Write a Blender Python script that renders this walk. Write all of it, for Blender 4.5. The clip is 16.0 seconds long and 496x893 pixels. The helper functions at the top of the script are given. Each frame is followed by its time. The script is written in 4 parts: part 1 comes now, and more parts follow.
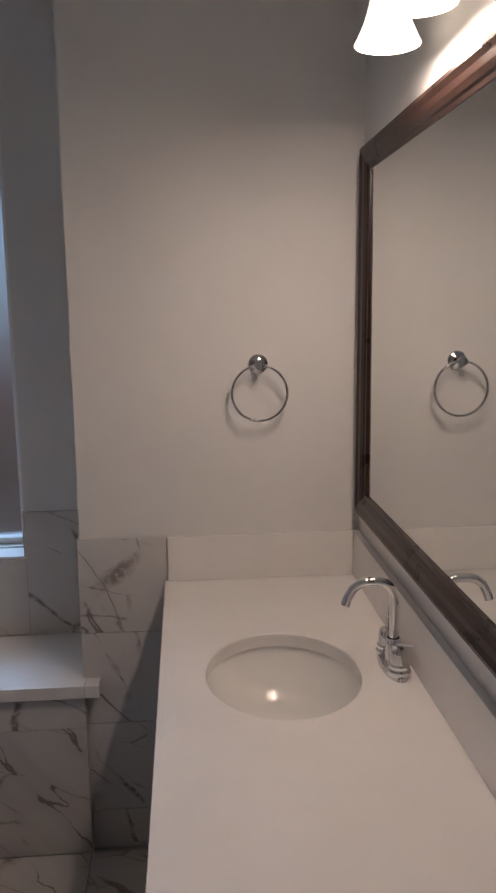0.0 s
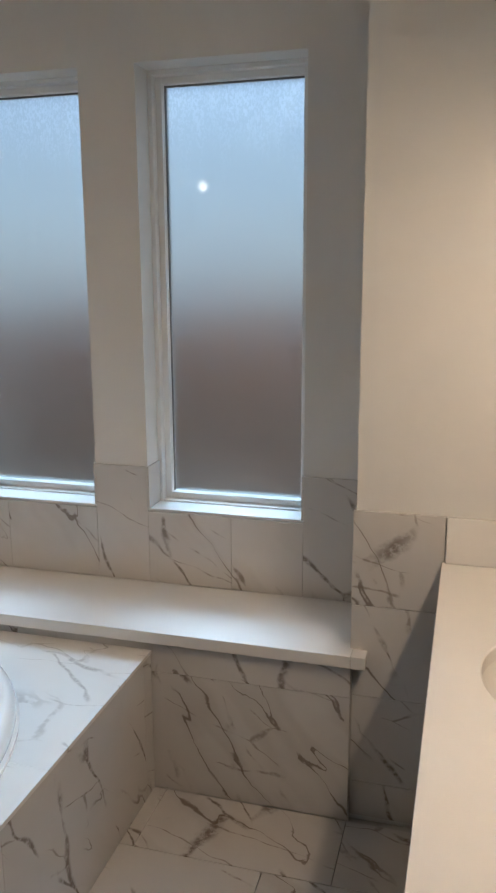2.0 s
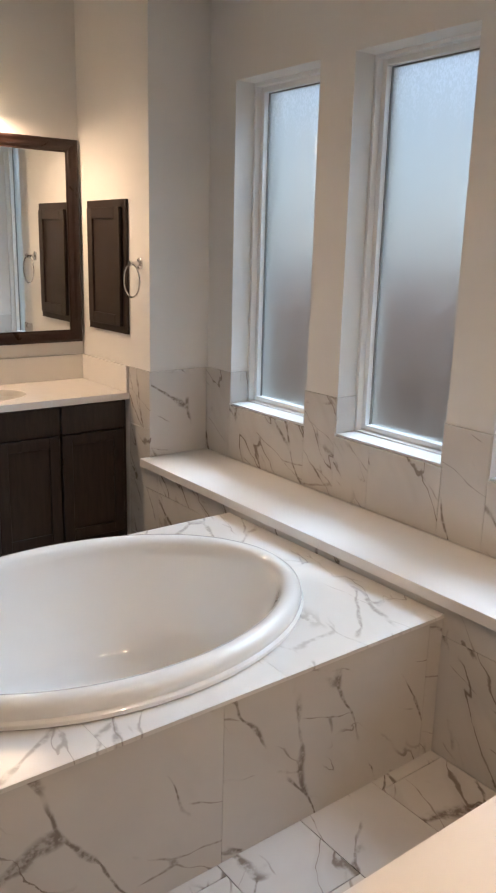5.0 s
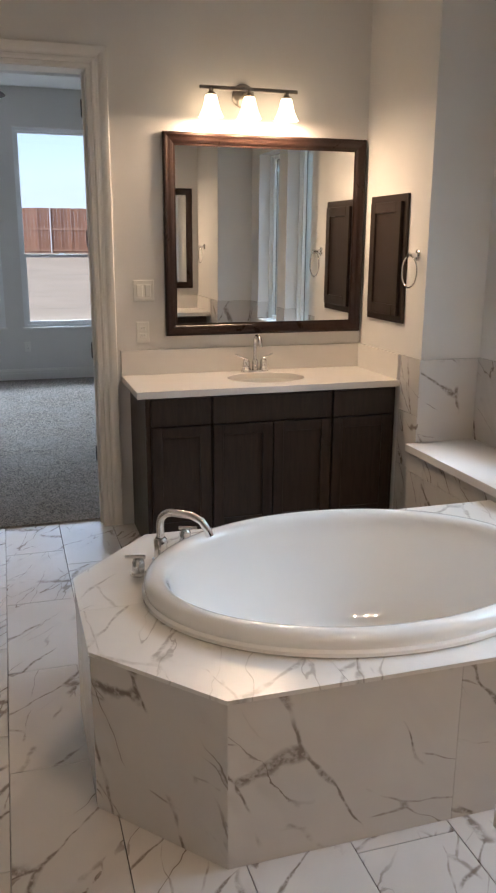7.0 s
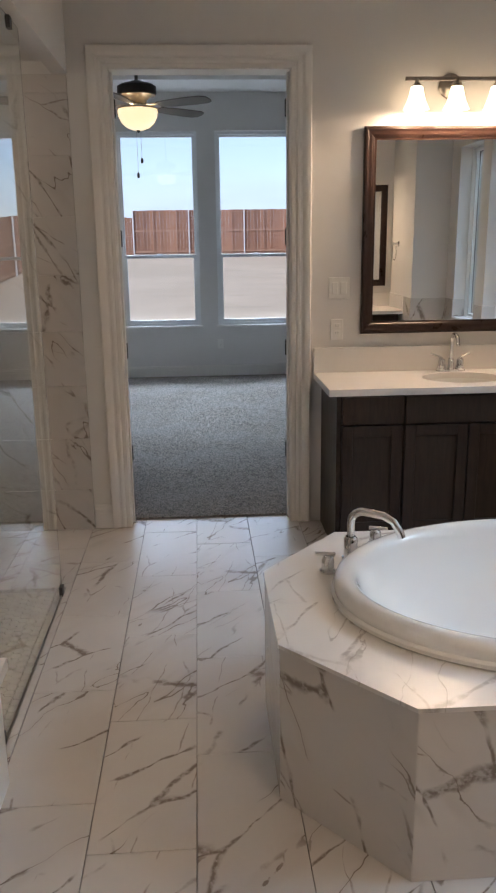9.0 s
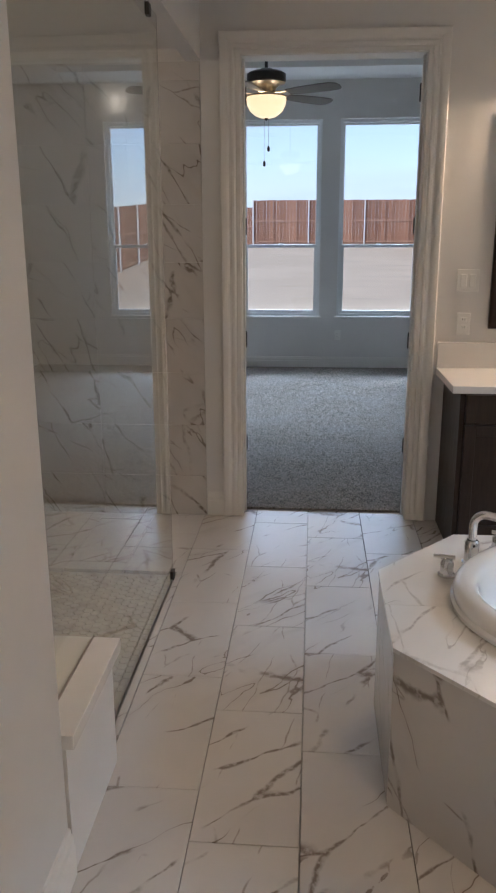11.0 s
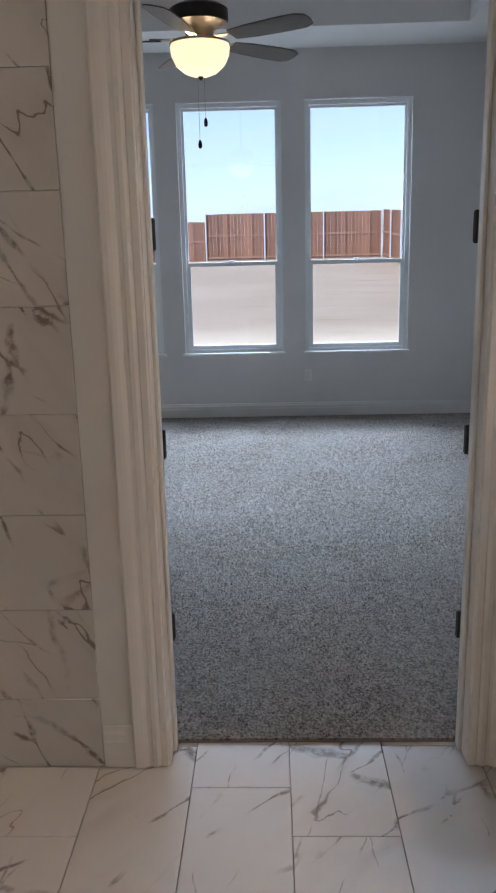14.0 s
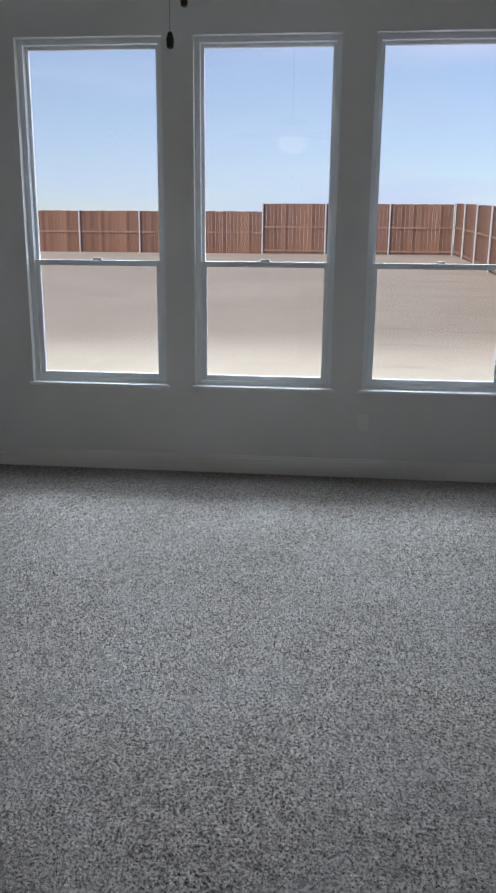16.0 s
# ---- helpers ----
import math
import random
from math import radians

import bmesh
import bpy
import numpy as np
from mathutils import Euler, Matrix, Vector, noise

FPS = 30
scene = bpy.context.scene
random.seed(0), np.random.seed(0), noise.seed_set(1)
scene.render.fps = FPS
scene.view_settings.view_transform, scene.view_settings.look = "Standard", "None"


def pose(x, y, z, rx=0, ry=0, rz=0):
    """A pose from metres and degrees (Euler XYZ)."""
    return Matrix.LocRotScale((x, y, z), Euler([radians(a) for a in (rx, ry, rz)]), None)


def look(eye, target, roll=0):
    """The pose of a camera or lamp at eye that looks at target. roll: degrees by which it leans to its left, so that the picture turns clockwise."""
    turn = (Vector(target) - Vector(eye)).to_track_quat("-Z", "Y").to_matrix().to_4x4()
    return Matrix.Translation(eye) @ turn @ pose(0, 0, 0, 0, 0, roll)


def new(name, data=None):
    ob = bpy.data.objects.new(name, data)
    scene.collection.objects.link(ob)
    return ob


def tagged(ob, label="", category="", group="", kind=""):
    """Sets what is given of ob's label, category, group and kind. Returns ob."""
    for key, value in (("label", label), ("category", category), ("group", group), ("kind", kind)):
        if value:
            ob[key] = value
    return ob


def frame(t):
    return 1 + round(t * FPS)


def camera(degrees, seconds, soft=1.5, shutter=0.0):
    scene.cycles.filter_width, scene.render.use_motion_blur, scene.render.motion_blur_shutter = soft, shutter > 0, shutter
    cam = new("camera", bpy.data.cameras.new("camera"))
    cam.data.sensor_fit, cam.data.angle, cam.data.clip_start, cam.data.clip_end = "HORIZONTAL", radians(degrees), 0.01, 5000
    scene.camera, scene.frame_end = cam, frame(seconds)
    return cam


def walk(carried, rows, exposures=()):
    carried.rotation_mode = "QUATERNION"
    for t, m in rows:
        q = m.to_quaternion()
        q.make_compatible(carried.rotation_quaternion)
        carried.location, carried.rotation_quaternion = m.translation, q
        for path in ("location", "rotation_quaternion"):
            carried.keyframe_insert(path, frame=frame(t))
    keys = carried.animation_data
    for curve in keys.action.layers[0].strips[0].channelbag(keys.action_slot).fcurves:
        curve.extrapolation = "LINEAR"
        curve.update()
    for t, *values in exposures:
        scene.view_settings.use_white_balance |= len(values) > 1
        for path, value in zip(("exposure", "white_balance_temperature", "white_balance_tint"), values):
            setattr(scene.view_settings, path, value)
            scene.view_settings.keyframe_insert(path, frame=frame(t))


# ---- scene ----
cam = camera(35.0, 16.0, soft=2.2)
PATH = [
    (0, (-0.532, 0.705, 1.693), (-0.375, 2.667, 1.34), -0.6),
    (0.5, (-0.535, 0.71, 1.695), (-0.559, 2.677, 1.336), -0.6),
    (1, (-0.538, 0.73, 1.703), (-0.733, 2.682, 1.314), -0.9),
    (1.5, (-0.552, 0.733, 1.691), (-0.908, 2.66, 1.288), -0.6),
    (2, (-0.558, 0.771, 1.686), (-1.089, 2.652, 1.263), -0.3),
    (2.5, (-0.555, 0.867, 1.668), (-1.358, 2.648, 1.242), -0.1),
    (3, (-0.517, 0.981, 1.651), (-1.502, 2.671, 1.234), 0.7),
    (3.5, (-0.403, 1.03, 1.646), (-1.609, 2.566, 1.217), 2.0),
    (4, (-0.257, 1.06, 1.635), (-1.615, 2.462, 1.197), 2.1),
    (4.2, (-0.212, 1.056, 1.656), (-1.597, 2.424, 1.199), 1.7),
    (6.3, (0.144, 0.995, 1.589), (-1.632, 1.764, 1.086), 1.7),
    (6.5, (0.158, 0.986, 1.597), (-1.639, 1.705, 1.091), 1.3),
    (7, (0.147, 0.973, 1.588), (-1.705, 1.539, 1.088), 0.3),
    (7.5, (0.14, 0.964, 1.584), (-1.748, 1.399, 1.09), -0.4),
    (8, (0.132, 0.956, 1.581), (-1.778, 1.285, 1.088), -0.7),
    (8.5, (0.121, 0.947, 1.574), (-1.804, 1.169, 1.079), -0.8),
    (9, (0.122, 0.932, 1.579), (-1.811, 1.048, 1.078), -0.8),
    (9.5, (0.11, 0.93, 1.57), (-1.827, 0.93, 1.072), -0.9),
    (10, (0.112, 0.927, 1.572), (-1.822, 0.815, 1.074), -1.1),
    (10.2, (0.109, 0.925, 1.572), (-1.822, 0.775, 1.073), -1.2),
    (12.3, (-0.382, 0.852, 1.537), (-2.302, 0.713, 0.994), 0.8),
    (12.5, (-0.552, 0.879, 1.529), (-2.472, 0.74, 0.986), 0.3),
    (13, (-1.045, 0.874, 1.527), (-2.96, 0.724, 0.967), 0.0),
    (13.5, (-1.528, 0.845, 1.529), (-3.458, 0.749, 1.014), -1.0),
    (14, (-2.054, 0.853, 1.562), (-3.993, 0.788, 1.077), -1.4),
    (14.5, (-2.586, 0.849, 1.556), (-4.523, 0.868, 1.058), -0.6),
    (15, (-3.143, 0.916, 1.565), (-5.073, 0.991, 1.048), -0.9),
    (15.5, (-3.676, 0.973, 1.561), (-5.605, 0.947, 1.03), -0.4),
    (16, (-4.165, 0.948, 1.585), (-6.09, 0.75, 1.081), 0.5),
]
walk(cam, [(t, look(eye, target, roll)) for t, eye, target, roll in PATH],
     [(0, -0.5, 5150, 20), (0.6, -0.33, 5200, 18), (1.1, 0.12, 5350, 15), (1.5, 0.22, 5450, 13), (2.5, 0.34, 5650, 12), (4, 0.52, 5950, 15), (6.3, 0.62, 6150, 20), (7, 0.48, 6000, 17), (8.5, 0.42, 5900, 17), (10, 0.33, 5850, 16), (12.5, 0.42, 5600, 16), (13.5, 0.48, 5700, 18), (14, 0.47, 5750, 18), (14.5, 0.42, 5900, 18), (15.5, 0.12, 6000, 16), (16, 0.0, 6200, 17)])
SKY, SUN, BED_SKY, BATH_SKY = 0.130, 2.3, 900.0, 180.0
SHADE_GLOW, BOWL_GLOW, BULB, FAN_BULB, DOWNLIGHT = 3.6, 0.9, 10.2, 2.0, 4.0

# ---------------------------------------------------------------- light
world = bpy.data.worlds.new("sky")
scene.world = world
world.use_nodes = True
wn, wl = world.node_tree.nodes, world.node_tree.links
wbg = wn["Background"]
sky = wn.new("ShaderNodeTexSky")
sky.sky_type, sky.sun_disc = "NISHITA", False
sky.sun_elevation, sky.sun_rotation = radians(37), radians(133)
sky.air_density, sky.dust_density, sky.ozone_density = 1.0, 0.4, 2.0
cl_tc, cl_map, cl_no = wn.new("ShaderNodeTexCoord"), wn.new("ShaderNodeMapping"), wn.new("ShaderNodeTexNoise")
cl_map.inputs["Scale"].default_value = (1.4, 1.4, 9.0)
cl_no.inputs["Scale"].default_value, cl_no.inputs["Detail"].default_value = 2.0, 6
cl_ramp, cl_mix = wn.new("ShaderNodeMapRange"), wn.new("ShaderNodeMixRGB")
cl_ramp.inputs[1].default_value, cl_ramp.inputs[2].default_value = 0.46, 0.72
cl_ramp.inputs[3].default_value, cl_ramp.inputs[4].default_value = 0.40, 0.95
cl_mix.inputs[2].default_value = (4.6, 5.5, 7.0, 1)
wl.new(cl_tc.outputs["Generated"], cl_map.inputs[0])
wl.new(cl_map.outputs[0], cl_no.inputs["Vector"])
wl.new(cl_no.outputs["Fac"], cl_ramp.inputs[0])
wl.new(cl_ramp.outputs[0], cl_mix.inputs[0])
wl.new(sky.outputs[0], cl_mix.inputs[1])
wl.new(cl_mix.outputs[0], wbg.inputs[0])
wbg.inputs[1].default_value = SKY

sun = new("sun", bpy.data.lights.new("sun", "SUN"))
sun.data.energy, sun.data.angle, sun.data.color = SUN, radians(6), (1.0, 0.95, 0.87)
sun.matrix_world = look((17, -16, 18), (0, 0, 0))


def area(name, eye, target, w, h, power, color, spread):
    ob = new(name, bpy.data.lights.new(name, "AREA"))
    ob.data.shape, ob.data.size, ob.data.size_y = "RECTANGLE", w, h
    ob.data.energy, ob.data.color, ob.data.spread = power, color, radians(spread)
    ob.matrix_world = look(eye, target)
    return ob


def bulb(name, at, power, color, size=0.03):
    ob = new(name, bpy.data.lights.new(name, "POINT"))
    ob.data.energy, ob.data.color, ob.data.shadow_soft_size = power, color, size
    ob.location = at
    return ob


# daylight of the open sky, high outside the bedroom and bathroom windows
area("sky_light_bedroom", (-18.0, 0.5, 8.3), (-9.0, 0.5, 1.5), 12.0, 3.4, BED_SKY, (0.71, 0.865, 0.965), 84)
area("sky_light_bathroom", (-2.16, 9.0, 6.9), (-2.16, 3.3, 1.5), 5.0, 2.4, BATH_SKY, (0.66, 0.86, 1.0), 100)

# ---------------------------------------------------------------- materials
def material(name):
    m = bpy.data.materials.new(name)
    m.use_nodes = True
    return m, m.node_tree.nodes, m.node_tree.links, m.node_tree.nodes["Principled BSDF"]


def rgb(c):
    return (c[0], c[1], c[2], 1)


def coords(n, l, rand=True, scale=(1, 1, 1), rot=(0, 0, 0)):
    """Object coordinates, shifted for each object by its random number."""
    tc, mp = n.new("ShaderNodeTexCoord"), n.new("ShaderNodeMapping")
    mp.inputs["Scale"].default_value, mp.inputs["Rotation"].default_value = scale, [radians(a) for a in rot]
    src = tc.outputs["Object"]
    if rand:
        oi, mul, add = n.new("ShaderNodeObjectInfo"), n.new("ShaderNodeVectorMath"), n.new("ShaderNodeVectorMath")
        mul.operation, add.operation = "SCALE", "ADD"
        mul.inputs[0].default_value = (41.0, 23.0, 17.0)
        l.new(oi.outputs["Random"], mul.inputs["Scale"])
        l.new(mul.outputs[0], add.inputs[0])
        l.new(src, add.inputs[1])
        src = add.outputs[0]
    l.new(src, mp.inputs[0])
    return mp.outputs[0]


def noise_tex(n, l, vec, scale, detail=4, rough=0.55, dist=0.0):
    t = n.new("ShaderNodeTexNoise")
    t.inputs["Scale"].default_value, t.inputs["Detail"].default_value = scale, detail
    t.inputs["Roughness"].default_value, t.inputs["Distortion"].default_value = rough, dist
    l.new(vec, t.inputs["Vector"])
    return t.outputs["Fac"]


def span(n, l, fac, a, b, lo=0.0, hi=1.0):
    r = n.new("ShaderNodeMapRange")
    r.interpolation_type = "SMOOTHSTEP"
    for i, v in ((1, a), (2, b), (3, lo), (4, hi)):
        r.inputs[i].default_value = v
    l.new(fac, r.inputs[0])
    return r.outputs[0]


def mathn(n, l, op, a, b=None):
    m = n.new("ShaderNodeMath")
    m.operation = op
    for i, v in ((0, a), (1, b)):
        if v is None:
            continue
        if isinstance(v, (int, float)):
            m.inputs[i].default_value = v
        else:
            l.new(v, m.inputs[i])
    return m.outputs[0]


def mixc(n, l, fac, a, b):
    m = n.new("ShaderNodeMixRGB")
    if isinstance(fac, float):
        m.inputs[0].default_value = fac
    else:
        l.new(fac, m.inputs[0])
    for i, v in ((1, a), (2, b)):
        if isinstance(v, tuple):
            m.inputs[i].default_value = rgb(v)
        else:
            l.new(v, m.inputs[i])
    return m.outputs[0]


def bump(n, l, p, height, strength, distance):
    b = n.new("ShaderNodeBump")
    b.inputs["Strength"].default_value, b.inputs["Distance"].default_value = strength, distance
    l.new(height, b.inputs["Height"])
    l.new(b.outputs[0], p.inputs["Normal"])


def plain(name, a, b, rough, scale=6.0, grain=220.0, relief=0.15, metal=0.0, rand=True, coat=0.0, depth=0.001):
    """Two tones at a broad scale, fine grain in the relief and the gloss."""
    m, n, l, p = material(name)
    v = coords(n, l, rand)
    broad, fine = noise_tex(n, l, v, scale, 5), noise_tex(n, l, v, grain, 3)
    l.new(mixc(n, l, span(n, l, broad, 0.3, 0.7), a, b), p.inputs["Base Color"])
    l.new(span(n, l, broad, 0.2, 0.8, rough * 0.96, min(1, rough * 1.04)), p.inputs["Roughness"])
    p.inputs["Metallic"].default_value = metal
    p.inputs["Coat Weight"].default_value = coat
    if relief:
        bump(n, l, p, fine, relief, depth)
    return m


def marble(name, base, vein, rough, turn, dens=1.0, strength=1.0):
    """White stone with long drifting veins and broken angular cracks that branch off them; each tile takes another part."""
    m, n, l, p = material(name)
    v = coords(n, l)

    def warped(src, scale, amount, detail):
        w = n.new("ShaderNodeTexNoise")
        w.inputs["Scale"].default_value, w.inputs["Detail"].default_value = scale, detail
        w.inputs["Roughness"].default_value = 0.6
        l.new(src, w.inputs["Vector"])
        sub, mul, add = (n.new("ShaderNodeVectorMath") for _ in range(3))
        sub.operation, mul.operation, add.operation = "SUBTRACT", "SCALE", "ADD"
        sub.inputs[1].default_value = (0.5, 0.5, 0.5)
        mul.inputs["Scale"].default_value = amount
        l.new(w.outputs["Color"], sub.inputs[0])
        l.new(sub.outputs[0], mul.inputs[0])
        l.new(mul.outputs[0], add.inputs[0])
        l.new(src, add.inputs[1])
        return add.outputs[0]

    def slanted(src, angle, sx, sy):
        r, st = n.new("ShaderNodeMapping"), n.new("ShaderNodeMapping")
        r.inputs["Rotation"].default_value = (0, 0, radians(angle))
        st.inputs["Scale"].default_value = (sx, sy, 1.0)
        l.new(src, r.inputs[0])
        l.new(r.outputs[0], st.inputs[0])
        return st.outputs[0]

    def times(*f):
        out = f[0]
        for g in f[1:]:
            out = mathn(n, l, "MULTIPLY", out, g)
        return out

    wide, fine = warped(v, 3.0, 0.12, 3), warped(v, 5.0, 0.07, 2)
    # drifting veins of uneven width, with a pale halo
    f = noise_tex(n, l, slanted(wide, turn, 0.5, 2.3), 1.7 * dens, 3.0, 0.5)
    rag = mathn(n, l, "MULTIPLY", mathn(n, l, "SUBTRACT", noise_tex(n, l, v, 34.0, 4, 0.65), 0.5), 0.022)
    d = mathn(n, l, "ABSOLUTE", mathn(n, l, "ADD", mathn(n, l, "SUBTRACT", f, 0.5), rag))
    width = span(n, l, noise_tex(n, l, v, 6.5, 3, 0.6), 0.35, 0.7, 0.002, 0.013)
    core = span(n, l, mathn(n, l, "DIVIDE", d, width), 0.15, 1.0, 1.0, 0.0)
    halo = span(n, l, d, 0.0, 0.075, 1.0, 0.0)
    soft = span(n, l, noise_tex(n, l, wide, 2.1, 2), 0.40, 0.72)
    gate = span(n, l, noise_tex(n, l, v, 2.1, 2), 0.46, 0.56)

    def cracks(angle, scale, thin, lo, hi, at):
        vo = n.new("ShaderNodeTexVoronoi")
        vo.feature, vo.voronoi_dimensions = "DISTANCE_TO_EDGE", "2D"
        vo.inputs["Scale"].default_value = scale * dens
        l.new(slanted(fine, angle, 0.42, 1.7), vo.inputs["Vector"])
        uneven = span(n, l, noise_tex(n, l, v, 9.0, 3, 0.6), 0.35, 0.7, thin * 0.3, thin)
        line = span(n, l, mathn(n, l, "DIVIDE", vo.outputs["Distance"], uneven), 0.15, 1.0, 1.0, 0.0)
        return times(line, span(n, l, noise_tex(n, l, v, 46.0, 3, 0.6), 0.34, 0.58, 0.35, 1.0), span(n, l, noise_tex(n, l, v, at, 3, 0.6), lo, hi))

    one, two = cracks(turn + 8, 2.7, 0.056, 0.47, 0.55, 2.7), cracks(turn - 30, 3.9, 0.040, 0.50, 0.57, 3.6)
    cloud = span(n, l, noise_tex(n, l, wide, 2.6, 3), 0.35, 0.72)
    c = mixc(n, l, cloud, base, tuple(k * 0.94 for k in base))
    for fac, k, tone in ((times(halo, soft), 0.20, 1.25), (times(core, gate), 0.85, 1.0), (one, 0.86, 0.9), (two, 0.62, 1.1)):
        c = mixc(n, l, mathn(n, l, "MULTIPLY", fac, k * strength), c, tuple(q * tone for q in vein))
    l.new(c, p.inputs["Base Color"])
    l.new(span(n, l, noise_tex(n, l, v, 5.0, 3), 0.3, 0.7, rough * 0.85, rough), p.inputs["Roughness"])
    return m


def wood(name, a, b, rough, axis_scale):
    m, n, l, p = material(name)
    v = coords(n, l, True, axis_scale)
    g = noise_tex(n, l, v, 9.0, 6, 0.65, 0.6)
    f = noise_tex(n, l, v, 60.0, 3)
    l.new(mixc(n, l, span(n, l, g, 0.3, 0.7), a, b), p.inputs["Base Color"])
    l.new(span(n, l, g, 0.2, 0.8, rough * 0.85, rough * 1.15), p.inputs["Roughness"])
    p.inputs["Specular IOR Level"].default_value = 0.35
    bump(n, l, p, f, 0.12, 0.0006)
    return m


PAINT = plain("wall_paint", (0.74, 0.725, 0.70), (0.70, 0.685, 0.66), 0.72, 1.3, 130.0, 0.22, rand=False, depth=0.0015)
CEIL = plain("ceiling_paint", (0.80, 0.79, 0.77), (0.76, 0.75, 0.73), 0.85, 1.3, 160.0, 0.2, rand=False)
TRIM = plain("trim_paint", (0.80, 0.78, 0.74), (0.76, 0.74, 0.70), 0.38, 2.0, 90.0, 0.06)
VINYL = plain("window_vinyl", (0.84, 0.85, 0.85), (0.80, 0.81, 0.81), 0.35, 3.0, 90.0, 0.03)
QUARTZ = plain("white_quartz", (0.81, 0.785, 0.755), (0.785, 0.76, 0.73), 0.25, 5.0, 400.0, 0.0)
CERAMIC = plain("white_ceramic", (0.86, 0.85, 0.82), (0.84, 0.83, 0.80), 0.12, 2.0, 100.0, 0.0, coat=0.5)
ACRYLIC = plain("white_acrylic", (0.86, 0.86, 0.85), (0.84, 0.84, 0.83), 0.05, 1.5, 100.0, 0.0, coat=1.0)
for node in ACRYLIC.node_tree.nodes:
    if node.type == "BSDF_PRINCIPLED":
        node.inputs["Coat IOR"].default_value, node.inputs["Coat Roughness"].default_value = 1.6, 0.02
CHROME = plain("chrome", (0.80, 0.80, 0.80), (0.72, 0.72, 0.73), 0.10, 20.0, 100.0, 0.0, metal=1.0)
NICKEL = plain("brushed_nickel", (0.42, 0.38, 0.33), (0.34, 0.31, 0.27), 0.32, 20.0, 300.0, 0.05, metal=1.0)
BLACKMETAL = plain("dark_bronze", (0.06, 0.055, 0.05), (0.045, 0.04, 0.038), 0.4, 20.0, 300.0, 0.05, metal=0.6)
PLASTIC = plain("white_plastic", (0.80, 0.79, 0.75), (0.78, 0.77, 0.73), 0.35, 5.0, 100.0, 0.0)
DARK = plain("dark_slot", (0.02, 0.02, 0.02), (0.03, 0.03, 0.03), 0.6, 5.0, 100.0, 0.0)
GROUT = plain("grout", (0.48, 0.46, 0.43), (0.42, 0.40, 0.37), 0.9, 8.0, 300.0, 0.3, rand=False)
ESPRESSO = wood("espresso_wood", (0.019, 0.0115, 0.0085), (0.034, 0.021, 0.015), 0.42, (5.0, 5.0, 0.6))
MAHOGANY = wood("mahogany_frame", (0.019, 0.0095, 0.007), (0.030, 0.015, 0.011), 0.30, (1.0, 1.0, 1.0))
FLOOR_TILE = marble("marble_floor_tile", (0.61, 0.578, 0.548), (0.19, 0.145, 0.115), 0.25, 40)
WGROUT = plain("light_grout", (0.62, 0.60, 0.57), (0.55, 0.53, 0.50), 0.9, 8.0, 300.0, 0.2, rand=False)
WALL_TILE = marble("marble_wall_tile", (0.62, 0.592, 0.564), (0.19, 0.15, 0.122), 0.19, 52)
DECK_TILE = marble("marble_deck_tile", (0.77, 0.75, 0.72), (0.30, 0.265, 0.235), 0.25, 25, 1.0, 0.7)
CONCRETE = plain("slab_concrete", (0.35, 0.34, 0.32), (0.28, 0.27, 0.26), 0.9, 2.0, 60.0, 0.3, rand=False)
# paler than the pickets: sunlight on the rails is put into the colour
SUNLIT_RAIL = plain("sunlit_cedar_rail", (0.42, 0.27, 0.19), (0.33, 0.19, 0.125), 0.8, 3.0, 40.0, 0.3)
def cedar():
    m, n, l, p = material("stained_cedar_pickets")
    v = coords(n, l, True, (8, 8, 1))
    geo = n.new("ShaderNodeNewGeometry")
    c = mixc(n, l, geo.outputs["Random Per Island"], (0.36, 0.185, 0.112), (0.19, 0.09, 0.054))
    c = mixc(n, l, span(n, l, noise_tex(n, l, v, 4.0, 4), 0.4, 0.7, 0.0, 0.4), c, (0.13, 0.065, 0.042))
    l.new(c, p.inputs["Base Color"])
    p.inputs["Roughness"].default_value = 0.85
    return m


CEDAR = cedar()
GASKET = plain("grey_gasket", (0.20, 0.20, 0.195), (0.25, 0.25, 0.245), 0.7, 5.0, 100.0, 0.0)
POST_METAL = plain("galvanized_post", (0.74, 0.74, 0.74), (0.64, 0.64, 0.65), 0.5, 8.0, 80.0, 0.1, metal=0.1)


def dirt():
    m, n, l, p = material("sandy_dirt")
    v = coords(n, l, False)
    a = noise_tex(n, l, v, 0.35, 6)
    stretch = n.new("ShaderNodeMapping")
    stretch.inputs["Scale"].default_value = (1.6, 0.25, 1)
    l.new(v, stretch.inputs[0])
    b = noise_tex(n, l, stretch.outputs[0], 1.2, 6, 0.6)
    f = noise_tex(n, l, v, 30.0, 4)
    c = mixc(n, l, span(n, l, a, 0.3, 0.7), (0.58, 0.465, 0.335), (0.51, 0.405, 0.285))
    c = mixc(n, l, span(n, l, b, 0.56, 0.74, 0.0, 0.45), c, (0.33, 0.26, 0.19))
    l.new(c, p.inputs["Base Color"])
    p.inputs["Roughness"].default_value = 0.95
    bump(n, l, p, f, 0.5, 0.03)
    return m


